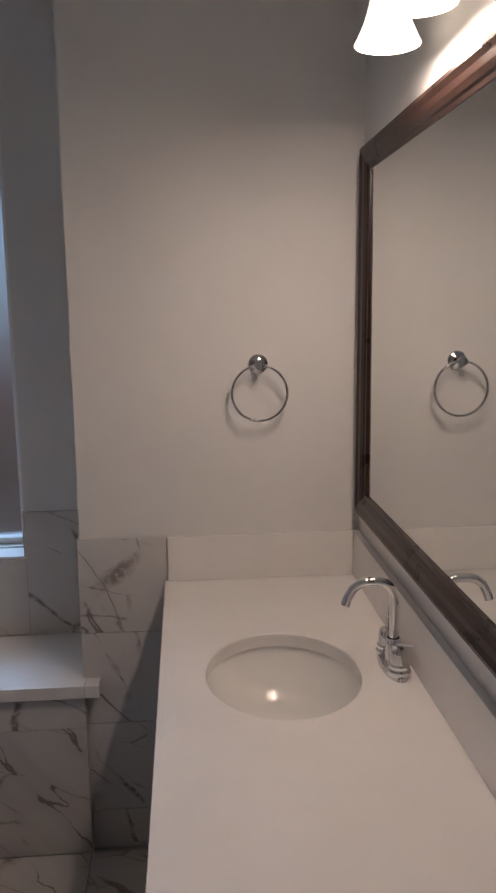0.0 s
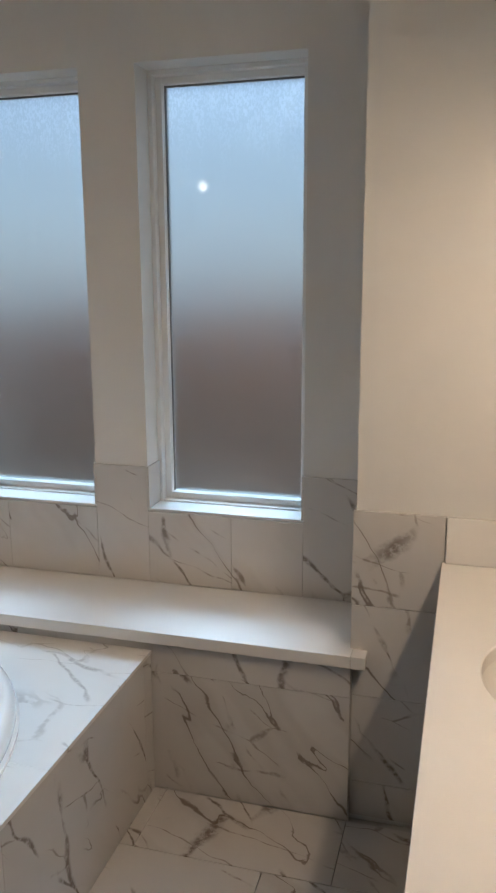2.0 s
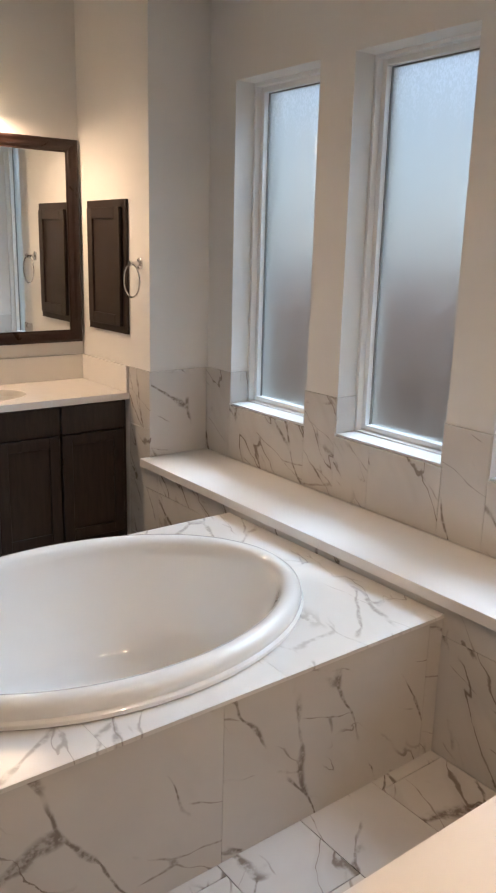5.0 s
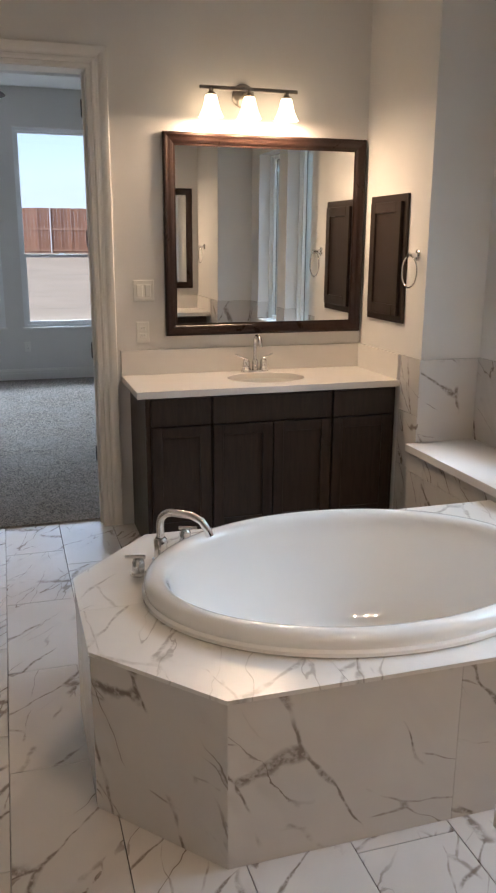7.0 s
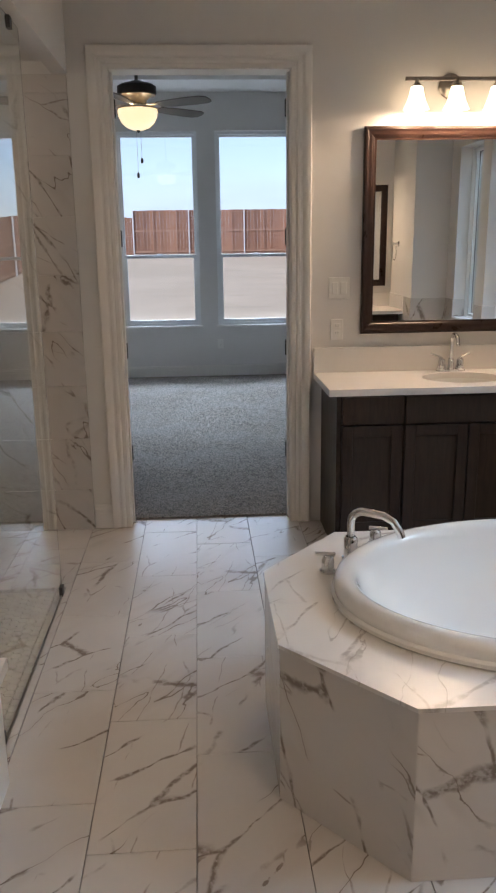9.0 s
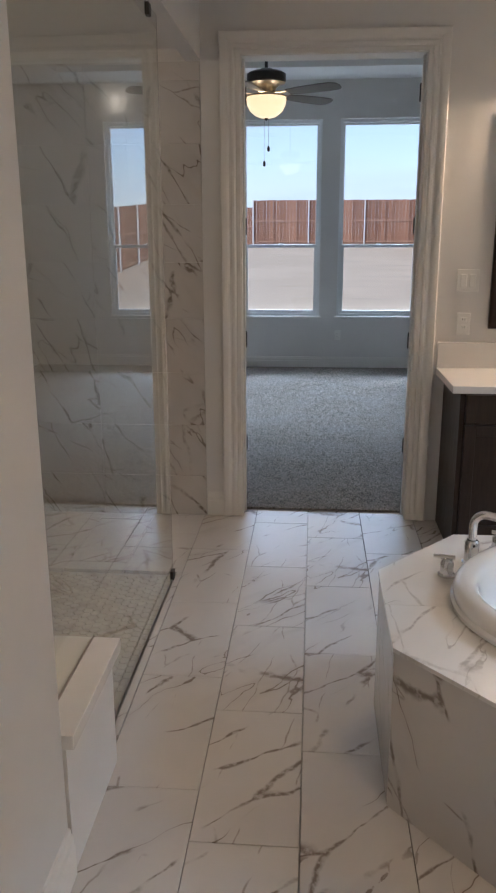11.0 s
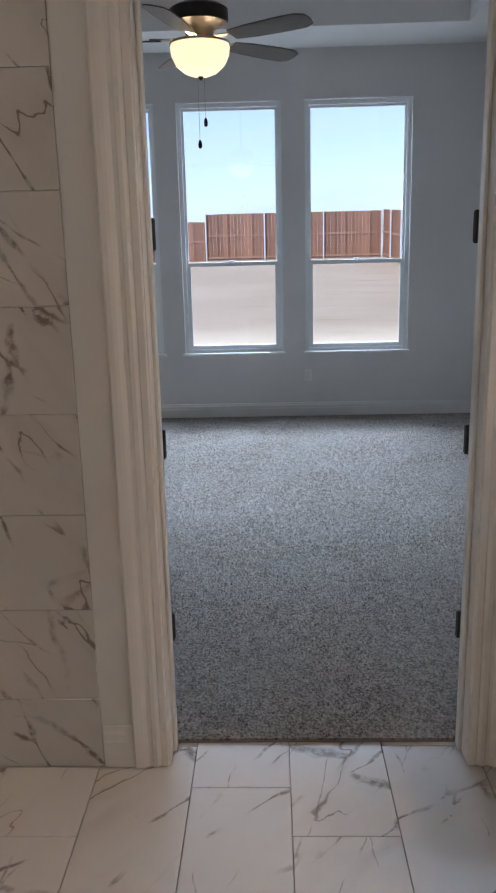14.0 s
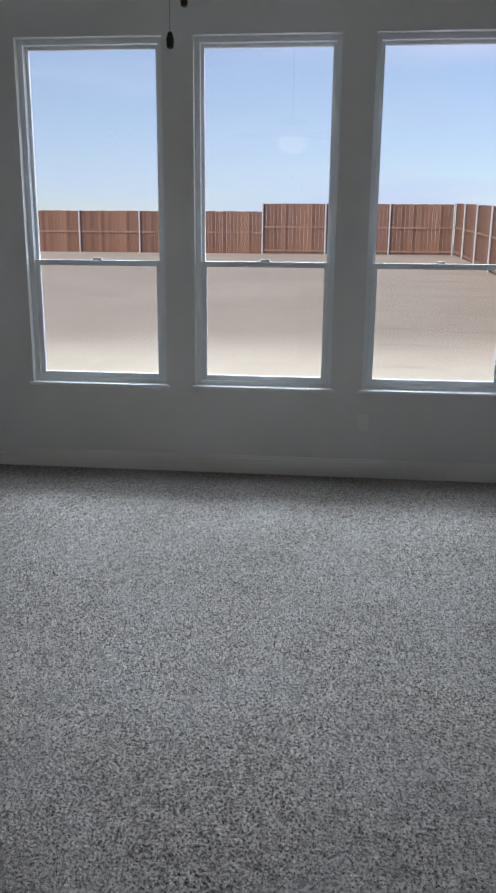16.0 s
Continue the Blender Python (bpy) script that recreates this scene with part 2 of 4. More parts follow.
def carpet():
    m, n, l, p = material("carpet")
    v = coords(n, l, False)
    f, g, h = noise_tex(n, l, v, 88.0, 2, 0.5), noise_tex(n, l, v, 13.0, 4, 0.7), noise_tex(n, l, v, 2.2, 4)
    geo = n.new("ShaderNodeNewGeometry")
    tone = mathn(n, l, "ADD", mathn(n, l, "ADD", mathn(n, l, "MULTIPLY", f, 0.48), mathn(n, l, "MULTIPLY", noise_tex(n, l, v, 42.0, 3, 0.65), 0.36)), mathn(n, l, "MULTIPLY", geo.outputs["Random Per Island"], 0.16))
    c = mixc(n, l, span(n, l, tone, 0.36, 0.64), (0.070, 0.057, 0.047), (0.45, 0.39, 0.338))
    c = mixc(n, l, span(n, l, g, 0.42, 0.66, 0.0, 0.22), c, (0.15, 0.142, 0.135))
    c = mixc(n, l, span(n, l, h, 0.4, 0.65, 0.0, 0.20), c, (0.38, 0.365, 0.35))
    l.new(c, p.inputs["Base Color"])
    p.inputs["Roughness"].default_value = 1.0
    bump(n, l, p, f, 0.6, 0.006)
    return m


def hexmat():
    m, n, l, p = material("hex_mosaic")
    v = coords(n, l)
    a = noise_tex(n, l, v, 14.0, 4)
    l.new(mixc(n, l, span(n, l, a, 0.35, 0.65), (0.52, 0.465, 0.375), (0.39, 0.345, 0.27)), p.inputs["Base Color"])
    p.inputs["Roughness"].default_value = 0.35
    return m


def glass(name, rough=0.0, ior=1.45, tint=(1, 1, 1)):
    m, n, l, p = material(name)
    p.inputs["Base Color"].default_value = rgb(tint)
    p.inputs["Transmission Weight"].default_value = 1.0
    p.inputs["Roughness"].default_value = rough
    p.inputs["IOR"].default_value = ior
    return m


def frosted():
    m, n, l, p = material("frosted_glass")
    v = coords(n, l, False, (60, 60, 9))
    drip = noise_tex(n, l, v, 1.0, 4)
    # beads of condensation under the head of the pane, thinning out downwards
    tc, sep = n.new("ShaderNodeTexCoord"), n.new("ShaderNodeSeparateXYZ")
    l.new(tc.outputs["Object"], sep.inputs[0])
    edge = mathn(n, l, "ADD", sep.outputs["Z"], mathn(n, l, "MULTIPLY", noise_tex(n, l, coords(n, l, False, (26, 26, 4)), 1.0, 5), 0.45))
    wet = span(n, l, edge, 1.42, 1.72)
    beads = noise_tex(n, l, coords(n, l, False, (150, 150, 90)), 1.0, 2)
    p.inputs["Transmission Weight"].default_value = 1.0
    p.inputs["IOR"].default_value = 1.35
    tint = mixc(n, l, mathn(n, l, "MULTIPLY", wet, span(n, l, beads, 0.42, 0.6)), (0.62, 0.655, 0.60), (0.80, 0.83, 0.80))
    l.new(tint, p.inputs["Base Color"])
    l.new(span(n, l, drip, 0.3, 0.7, 0.40, 0.52), p.inputs["Roughness"])
    p.inputs["Coat Weight"].default_value, p.inputs["Coat Roughness"].default_value = 1.0, 0.03
    bump(n, l, p, mathn(n, l, "MULTIPLY", beads, wet), 0.5, 0.002)
    return m


def glow(name, color, strength, base):
    m, n, l, p = material(name)
    p.inputs["Base Color"].default_value = rgb(base)
    p.inputs["Roughness"].default_value = 0.35
    p.inputs["Emission Color"].default_value = rgb(color)
    p.inputs["Emission Strength"].default_value = strength
    return m


def mirror_mat():
    m, n, l, p = material("mirror_silver")
    p.inputs["Base Color"].default_value = (0.86, 0.87, 0.86, 1)
    p.inputs["Metallic"].default_value, p.inputs["Roughness"].default_value = 1.0, 0.012
    return m


DIRT, CARPET, HEX, MIRROR, FROST = dirt(), carpet(), hexmat(), mirror_mat(), frosted()
CLEAR = glass("window_glass", 0.0, 1.45, (0.97, 0.99, 0.99))
SHOWERGLASS = glass("shower_glass", 0.0, 1.5, (0.93, 0.97, 0.95))
SHADE = glow("lit_shade", (1.0, 0.74, 0.42), SHADE_GLOW, (0.9, 0.86, 0.78))
BLADE = wood("fan_blade_wood", (0.085, 0.072, 0.064), (0.13, 0.112, 0.10), 0.45, (1.0, 6.0, 6.0))
LENS = glow("lit_lens", (1.0, 0.80, 0.52), 16.0, (0.9, 0.88, 0.82))
BOWL = glow("lit_bowl", (1.0, 0.74, 0.38), BOWL_GLOW, (0.85, 0.78, 0.62))

# ---------------------------------------------------------------- building helpers
def bm_new():
    return bmesh.new()


def box(bm, x0, x1, y0, y1, z0, z1, bevel=0.0, seg=2):
    m = Matrix.Translation(((x0 + x1) / 2, (y0 + y1) / 2, (z0 + z1) / 2)) @ Matrix.Diagonal((abs(x1 - x0), abs(y1 - y0), abs(z1 - z0), 1))
    r = bmesh.ops.create_cube(bm, size=1, matrix=m)
    if bevel:
        es = {e for v in r["verts"] for e in v.link_edges}
        bmesh.ops.bevel(bm, geom=list(es), offset=bevel, segments=seg, profile=0.6, affect="EDGES")
    return bm


def tube(bm, pts, r, seg=14, cap=True):
    """A round tube along points; r is a number or one for each point."""
    rings = []
    pts = [Vector(p) for p in pts]
    for i, p in enumerate(pts):
        d = (pts[min(i + 1, len(pts) - 1)] - pts[max(i - 1, 0)]).normalized()
        a = d.orthogonal().normalized() if i == 0 else (ref - d * ref.dot(d)).normalized()
        ref = a
        b = d.cross(a)
        rr = r[i] if isinstance(r, (list, tuple)) else r
        rings.append([bm.verts.new(p + (a * math.cos(2 * math.pi * k / seg) + b * math.sin(2 * math.pi * k / seg)) * rr) for k in range(seg)])
    for u, w in zip(rings, rings[1:]):
        for k in range(seg):
            bm.faces.new((u[k], u[(k + 1) % seg], w[(k + 1) % seg], w[k]))
    if cap:
        bm.faces.new(list(reversed(rings[0])))
        bm.faces.new(rings[-1])
    return bm


def lathe(bm, prof, seg=28, at=(0, 0, 0), sx=1.0, sy=1.0):
    """A turned shape from (radius, z) pairs round the z axis."""
    rings = []
    for r, z in prof:
        if r < 1e-6:
            rings.append([bm.verts.new((at[0], at[1], at[2] + z))])
        else:
            rings.append([bm.verts.new((at[0] + sx * r * math.cos(2 * math.pi * k / seg), at[1] + sy * r * math.sin(2 * math.pi * k / seg), at[2] + z)) for k in range(seg)])
    for u, w in zip(rings, rings[1:]):
        for k in range(seg):
            q = (k + 1) % seg
            if len(u) == 1 and len(w) > 1:
                bm.faces.new((u[0], w[q], w[k]))
            elif len(w) == 1 and len(u) > 1:
                bm.faces.new((u[k], u[q], w[0]))
            elif len(u) > 1:
                bm.faces.new((u[k], u[q], w[q], w[k]))
    return bm


def mesh_of(name, bm, mat, smooth=False):
    bmesh.ops.recalc_face_normals(bm, faces=bm.faces[:])
    me = bpy.data.meshes.new(name)
    if smooth:
        lim = radians(38)
        for f in bm.faces:
            f.smooth = True
        for e in bm.edges:
            if len(e.link_faces) == 2 and e.calc_face_angle(0) > lim:
                e.smooth = False
    bm.to_mesh(me)
    bm.free()
    me.materials.append(mat)
    return me


def part(name, bm, mat, parent, label="", smooth=False):
    ob = new(name, mesh_of(name, bm, mat, smooth))
    ob.parent = parent
    return tagged(ob, label)


def solid(name, bm, mat, label="", category="", group="", kind="", smooth=False):
    return tagged(new(name, mesh_of(name, bm, mat, smooth)), label, category, group, kind)


def thing(name, at, label, category, group="", kind=""):
    ob = new(name)
    ob.location = at
    ob.empty_display_size = 0.05
    return tagged(ob, label, category, group, kind)


def put(ob, m):
    ob.matrix_basis = m
    return ob


PIECES = {}


def tile_mesh(name, w, h, d, mat, ch=0.001):
    """A tile lying in xy with its face at z = 0 and chamfered edges; alike tiles share one mesh."""
    key = (name, round(w, 3), round(h, 3))
    if key not in PIECES:
        bm = bm_new()
        rows = []
        for i, z in ((0, -d), (0, -ch), (ch, 0)):
            rows.append([bm.verts.new((x, y, z)) for x, y in ((-w / 2 + i, -h / 2 + i), (w / 2 - i, -h / 2 + i), (w / 2 - i, h / 2 - i), (-w / 2 + i, h / 2 - i))])
        for u, v in zip(rows, rows[1:]):
            for k in range(4):
                bm.faces.new((u[k], u[(k + 1) % 4], v[(k + 1) % 4], v[k]))
        bm.faces.new(rows[2])
        PIECES[key] = mesh_of(name, bm, mat)
    return PIECES[key]


def tiles(parent, m, width, height, tw, th, mat, start=(0.0, 0.0), step=0.0, gap=0.003, d=0.008, name="tile", skip=()):
    """Tiles over a width x height rectangle of the plane m, cut at its edges. step: shift of each row along its length.
    skip: rectangles (u0, v0, u1, v1) left open."""
    j0 = math.floor(-start[1] / th)
    for j in range(j0, j0 + int(height / th) + 3):
        v0, v1 = max(0, start[1] + j * th), min(height, start[1] + (j + 1) * th)
        if v1 - v0 < 0.02:
            continue
        s = (start[0] + j * step) % tw - tw
        i = 0
        while s + i * tw < width:
            u0, u1 = max(0, s + i * tw), min(width, s + (i + 1) * tw)
            i += 1
            if u1 - u0 < 0.015:
                continue
            cells = [(u0, v0, u1, v1)]
            for a0, b0, a1, b1 in skip:
                out = []
                for p0, q0, p1, q1 in cells:
                    if p1 <= a0 or p0 >= a1 or q1 <= b0 or q0 >= b1:
                        out.append((p0, q0, p1, q1))
                        continue
                    for c in ((p0, q0, min(p1, a0), q1), (max(p0, a1), q0, p1, q1), (max(p0, a0), q0, min(p1, a1), min(q1, b0)), (max(p0, a0), max(q0, b1), min(p1, a1), q1)):
                        if c[2] - c[0] > 0.012 and c[3] - c[1] > 0.012:
                            out.append(c)
                cells = out
            for p0, q0, p1, q1 in cells:
                w, h = p1 - p0 - gap, q1 - q0 - gap
                ob = new(name, tile_mesh(name + mat.name, w, h, d, mat))
                ob.parent = parent
                ob.matrix_basis = m @ Matrix.Translation(((p0 + p1) / 2, (q0 + q1) / 2, 0))


def plane(o, u, v):
    """A plane's pose: origin, its two directions."""
    u, v = Vector(u).normalized(), Vector(v).normalized()
    w = u.cross(v)
    m = Matrix((u, v, w)).transposed().to_4x4()
    m.translation = o
    return m


def wall_x(name, x0, x1, y0, y1, z0, z1, holes, mat=None, kind="structure", label="painted drywall wall"):
    """A wall along y, with thickness x0..x1 and openings (y0, y1, z0, z1)."""
    return wall_any(name, "x", x0, x1, y0, y1, z0, z1, holes, mat or PAINT, kind, label)


def wall_y(name, y0, y1, x0, x1, z0, z1, holes, mat=None, kind="structure", label="painted drywall wall"):
    return wall_any(name, "y", y0, y1, x0, x1, z0, z1, holes, mat or PAINT, kind, label)


def wall_any(name, axis, t0, t1, a0, a1, z0, z1, holes, mat, kind, label):
    """A wall of one mesh with no inner faces: a grid of cells with the holes left open."""
    us = sorted({a0, a1, *[h[0] for h in holes], *[h[1] for h in holes]})
    vs = sorted({z0, z1, *[h[2] for h in holes], *[h[3] for h in holes]})
    us, vs = [u for u in us if a0 <= u <= a1], [v for v in vs if z0 <= v <= z1]
    full = lambda i, j: 0 <= i < len(us) - 1 and 0 <= j < len(vs) - 1 and not any(h[0] < (us[i] + us[i + 1]) / 2 < h[1] and h[2] < (vs[j] + vs[j + 1]) / 2 < h[3] for h in holes)
    bm = bm_new()
    vert = {}

    def vt(t, u, v):
        k = (t, u, v)
        if k not in vert:
            vert[k] = bm.verts.new((t, u, v) if axis == "x" else (u, t, v))
        return vert[k]

    for i in range(len(us) - 1):
        for j in range(len(vs) - 1):
            if not full(i, j):
                continue
            u0, u1, v0, v1 = us[i], us[i + 1], vs[j], vs[j + 1]
            for t in (t0, t1):
                bm.faces.new((vt(t, u0, v0), vt(t, u1, v0), vt(t, u1, v1), vt(t, u0, v1)))
            for di, dj, c in ((-1, 0, (u0, v0, u0, v1)), (1, 0, (u1, v0, u1, v1)), (0, -1, (u0, v0, u1, v0)), (0, 1, (u0, v1, u1, v1))):
                if not full(i + di, j + dj):
                    bm.faces.new((vt(t0, c[0], c[1]), vt(t0, c[2], c[3]), vt(t1, c[2], c[3]), vt(t1, c[0], c[1])))
    return solid(name, bm, mat, label, "wall", "", kind)

# ---------------------------------------------------------------- structure: bathroom
WX, EX, TY, WY, SY = -4.2, -0.01, 3.0, 3.345, 0.31       # west, east, towel, window and south wall faces
JW, JE = -3.447, -0.855                                  # sides of the window alcove
BWIN = [(-3.236, -2.657), (-2.456, -1.871), (-1.665, -1.085)]
WZ0, WZ1 = 0.845, 2.37
CH = 3.05                                                # ceiling height
DY0, DY1, DZ = 0.515, 1.434, 2.43                        # doorway

wall_x("wall_west", -4.34, WX, -2.25, 3.25, -0.1, 3.7, [(DY0 - 0.018, DY1 + 0.018, -0.2, DZ + 0.018)])
wall_y("wall_north_west", TY, 3.6, WX, JW, -0.1, CH, [])
wall_y("wall_north_east", TY, 3.6, JE, 0.13, -0.1, CH, [])
wall_y("wall_window", WY, 3.6, JW, JE, -0.1, CH, [(a, b, WZ0, WZ1) for a, b in BWIN])
wall_x("wall_east", EX, 0.13, SY, TY, -0.1, CH, [(SY, 1.104, -0.2, 2.5)])
wall_y("wall_south", SY - 0.14, SY, -1.53, 1.74, -0.1, CH, [])
wall_y("wall_shower_header", SY - 0.075, SY, WX, -1.53, 2.41, CH, [])
wall_x("wall_shower_east", -1.53, -1.39, -1.26, SY - 0.14, -0.1, CH, [])
wall_y("wall_shower_south", -1.4, -1.26, WX, -1.39, -0.1, CH, [])
wall_y("wall_hall_north", 2.2, 2.34, 0.13, 1.74, -0.1, CH, [])
wall_x("wall_hall_east", 1.6, 1.74, SY, 2.2, -0.1, CH, [])
solid("ceiling_bathroom", box(bm_new(), WX, 1.74, -1.4, 3.6, CH, CH + 0.15), CEIL, "white painted ceiling", "ceiling", kind="structure")
solid("ceiling_alcove", box(bm_new(), JW, JE, TY, WY, 2.76, CH), PAINT, "lowered painted ceiling of the window alcove", "ceiling", kind="structure")
floor = solid("floor", box(bm_new(), -4.316, 1.6, -1.26, WY, -0.12, -0.02), GROUT, "white marble-look porcelain tile floor with grey veins", "floor", kind="structure")
# low tiled wall under the shelf
wall_low = solid("wall_under_shelf", box(bm_new(), JW, JE, 2.965, WY, -0.02, 0.531), WGROUT, "marble-look tiled low wall under the shelf", "wall", kind="structure")
tile_strip_w = thing("trim_tile_west", (WX, TY, 0), "marble-look wall tile beside the vanity", "tile", kind="structure")
tile_strip_e = thing("trim_tile_east", (EX, TY, 0), "marble-look wall tile beside the vanity", "tile", kind="structure")
tile_band = thing("trim_tile_alcove", (JW, WY, 0), "marble-look wall tile band below the frosted windows", "tile", kind="structure")
tile_shower = thing("trim_tile_shower", (WX, -1.26, 0), "marble-look wall tile lining the shower", "tile", kind="structure")

# ---------------------------------------------------------------- structure: bedroom
BX0, BX1, BY0, BY1 = -9.44, -4.34, -2.09, 3.09
BEDWIN = [(-1.11, -0.16), (0.04, 0.965), (1.17, 2.115)]
BZ0, BZ1, SOFF = 0.62, 2.82, 3.23
wall_x("wall_bedroom_west", BX0 - 0.16, BX0, BY0 - 0.16, BY1 + 0.16, -0.3, 3.7, [(a, b, BZ0, BZ1) for a, b in BEDWIN])
wall_y("wall_bedroom_north", BY1, BY1 + 0.16, BX0, BX1, -0.3, 3.7, [])
wall_y("wall_bedroom_south", BY0 - 0.16, BY0, BX0, BX1, -0.3, 3.7, [])
bm = bm_new()
TR = 0.68
box(bm, BX0, BX1, BY0, BY0 + TR, SOFF, 3.6)
box(bm, BX0, BX1, BY1 - TR, BY1, SOFF, 3.6)
box(bm, BX0, BX0 + TR, BY0 + TR, BY1 - TR, SOFF, 3.6)
box(bm, BX1 - TR, BX1, BY0 + TR, BY1 - TR, SOFF, 3.6)
box(bm, BX0 - 0.1, BX1 + 0.1, BY0 - 0.1, BY1 + 0.1, 3.55, 3.75)
solid("ceiling_bedroom", bm, CEIL, "white tray ceiling with a lower border", "ceiling", kind="structure")
solid("floor_bedroom", box(bm_new(), BX0, -4.318, BY0, BY1, -0.3, 0.002), CONCRETE, "concrete slab under the carpet", "floor", kind="structure")


def baseboard(name, p0, p1, n, parent=None):
    """A moulded skirting board from p0 to p1 (x, y), with n pointing into the room."""
    p0, p1, n = Vector((*p0, 0)), Vector((*p1, 0)), Vector((*n, 0))
    prof = [(0, 0), (0.016, 0), (0.016, 0.085), (0.013, 0.092), (0.013, 0.112), (0.008, 0.122), (0.006, 0.136), (0, 0.138)]
    bm = bm_new()
    ends = [[bm.verts.new(p + n * d + Vector((0, 0, z + 0.003))) for d, z in prof] for p in (p0, p1)]
    for k in range(len(prof)):
        q = (k + 1) % len(prof)
        bm.faces.new((ends[0][k], ends[0][q], ends[1][q], ends[1][k]))
    bm.faces.new(ends[0])
    bm.faces.new(list(reversed(ends[1])))
    return solid(name, bm, TRIM, "white painted moulded baseboard", "baseboard", kind="structure")


baseboard("baseboard_bedroom_west", (BX0, BY0), (BX0, BY1), (1, 0))
baseboard("baseboard_bedroom_north", (BX0, BY1), (BX1, BY1), (0, -1))
baseboard("baseboard_bedroom_south", (BX0, BY0), (BX1, BY0), (0, 1))
baseboard("baseboard_south", (-1.53, SY), (1.6, SY), (0, 1))
baseboard("baseboard_west", (WX, SY + 0.002), (WX, DY0 - 0.111), (1, 0))
baseboard("baseboard_east", (EX, 1.104), (EX, 1.53), (-1, 0))

# door jambs, casing and hinges
door = thing("door_1", (-4.27, (DY0 + DY1) / 2, 0), "white painted doorway with fluted casing between bathroom and bedroom", "doorway", kind="structure")
for y0, y1 in ((DY0 - 0.018, DY0), (DY1, DY1 + 0.018)):
    part("jamb", box(bm_new(), -0.0725, 0.0725, y0 - door.location.y, y1 - door.location.y, -0.01, DZ, 0.001, 1), TRIM, door)
part("jamb_head", box(bm_new(), -0.0725, 0.0725, DY0 - 0.018 - door.location.y, DY1 + 0.018 - door.location.y, DZ, DZ + 0.018), TRIM, door)
for s in (-1, 1):
    yy = (DY0 if s < 0 else DY1) - door.location.y
    part("stop", box(bm_new(), -0.03, 0.012, yy - s * 0.012, yy - s * 0.001, 0.005, DZ - 0.001, 0.002, 1), TRIM, door)
CASE = [(0, 0), (0.010, 0), (0.013, 0.003), (0.013, 0.020), (0.010, 0.024), (0.013, 0.028), (0.018, 0.034), (0.018, 0.046), (0.014, 0.051), (0.014, 0.060), (0.019, 0.066), (0.023, 0.074), (0.025, 0.086), (0.025, 0.100), (0.020, 0.106), (0, 0.106)]


def casing(xface, sx):
    """Mitred casing round the doorway on one wall face."""
    cy = door.location.y
    legs = [((DY0 - cy - 0.004, -1, 0.004, DZ + 0.004)), ((DY1 - cy + 0.004, 1, 0.004, DZ + 0.004))]
    for y, s, z0, z1 in legs:
        bm = bm_new()
        lo = [bm.verts.new((xface + sx * d, y + s * w, z0)) for d, w in CASE]
        hi = [bm.verts.new((xface + sx * d, y + s * w, z1 + w)) for d, w in CASE]
        for k in range(len(CASE)):
            q = (k + 1) % len(CASE)
            bm.faces.new((lo[k], lo[q], hi[q], hi[k]))
        bm.faces.new(lo)
        bm.faces.new(hi)
        part("casing_leg", bm, TRIM, door)
    bm = bm_new()
    a = [bm.verts.new((xface + sx * d, DY0 - cy - 0.004 - w, DZ + 0.004 + w)) for d, w in CASE]
    b = [bm.verts.new((xface + sx * d, DY1 - cy + 0.004 + w, DZ + 0.004 + w)) for d, w in CASE]
    for k in range(len(CASE)):
        q = (k + 1) % len(CASE)
        bm.faces.new((a[k], a[q], b[q], b[k]))
    bm.faces.new(a)
    bm.faces.new(b)
    part("casing_head", bm, TRIM, door)


casing(0.0705, 1)
casing(-0.0705, -1)
for s in (-1, 1):
    yy = (DY0 if s < 0 else DY1) - door.location.y
    for z in (0.40, 1.00, 1.61, 2.27):
        bm = bm_new()
        box(bm, -0.070, -0.036, yy - s * 0.003, yy + s * 0.002, z - 0.044, z + 0.044, 0.001, 1)
        box(bm, -0.083, -0.076, yy - s * 0.014, yy, z - 0.042, z + 0.042, 0.002, 1)
        tube(bm, [(-0.074, yy - s * 0.006, z - 0.045), (-0.074, yy - s * 0.006, z + 0.045)], 0.0065, 10)
        part("hinge", bm, BLACKMETAL, door, "dark bronze door hinge")

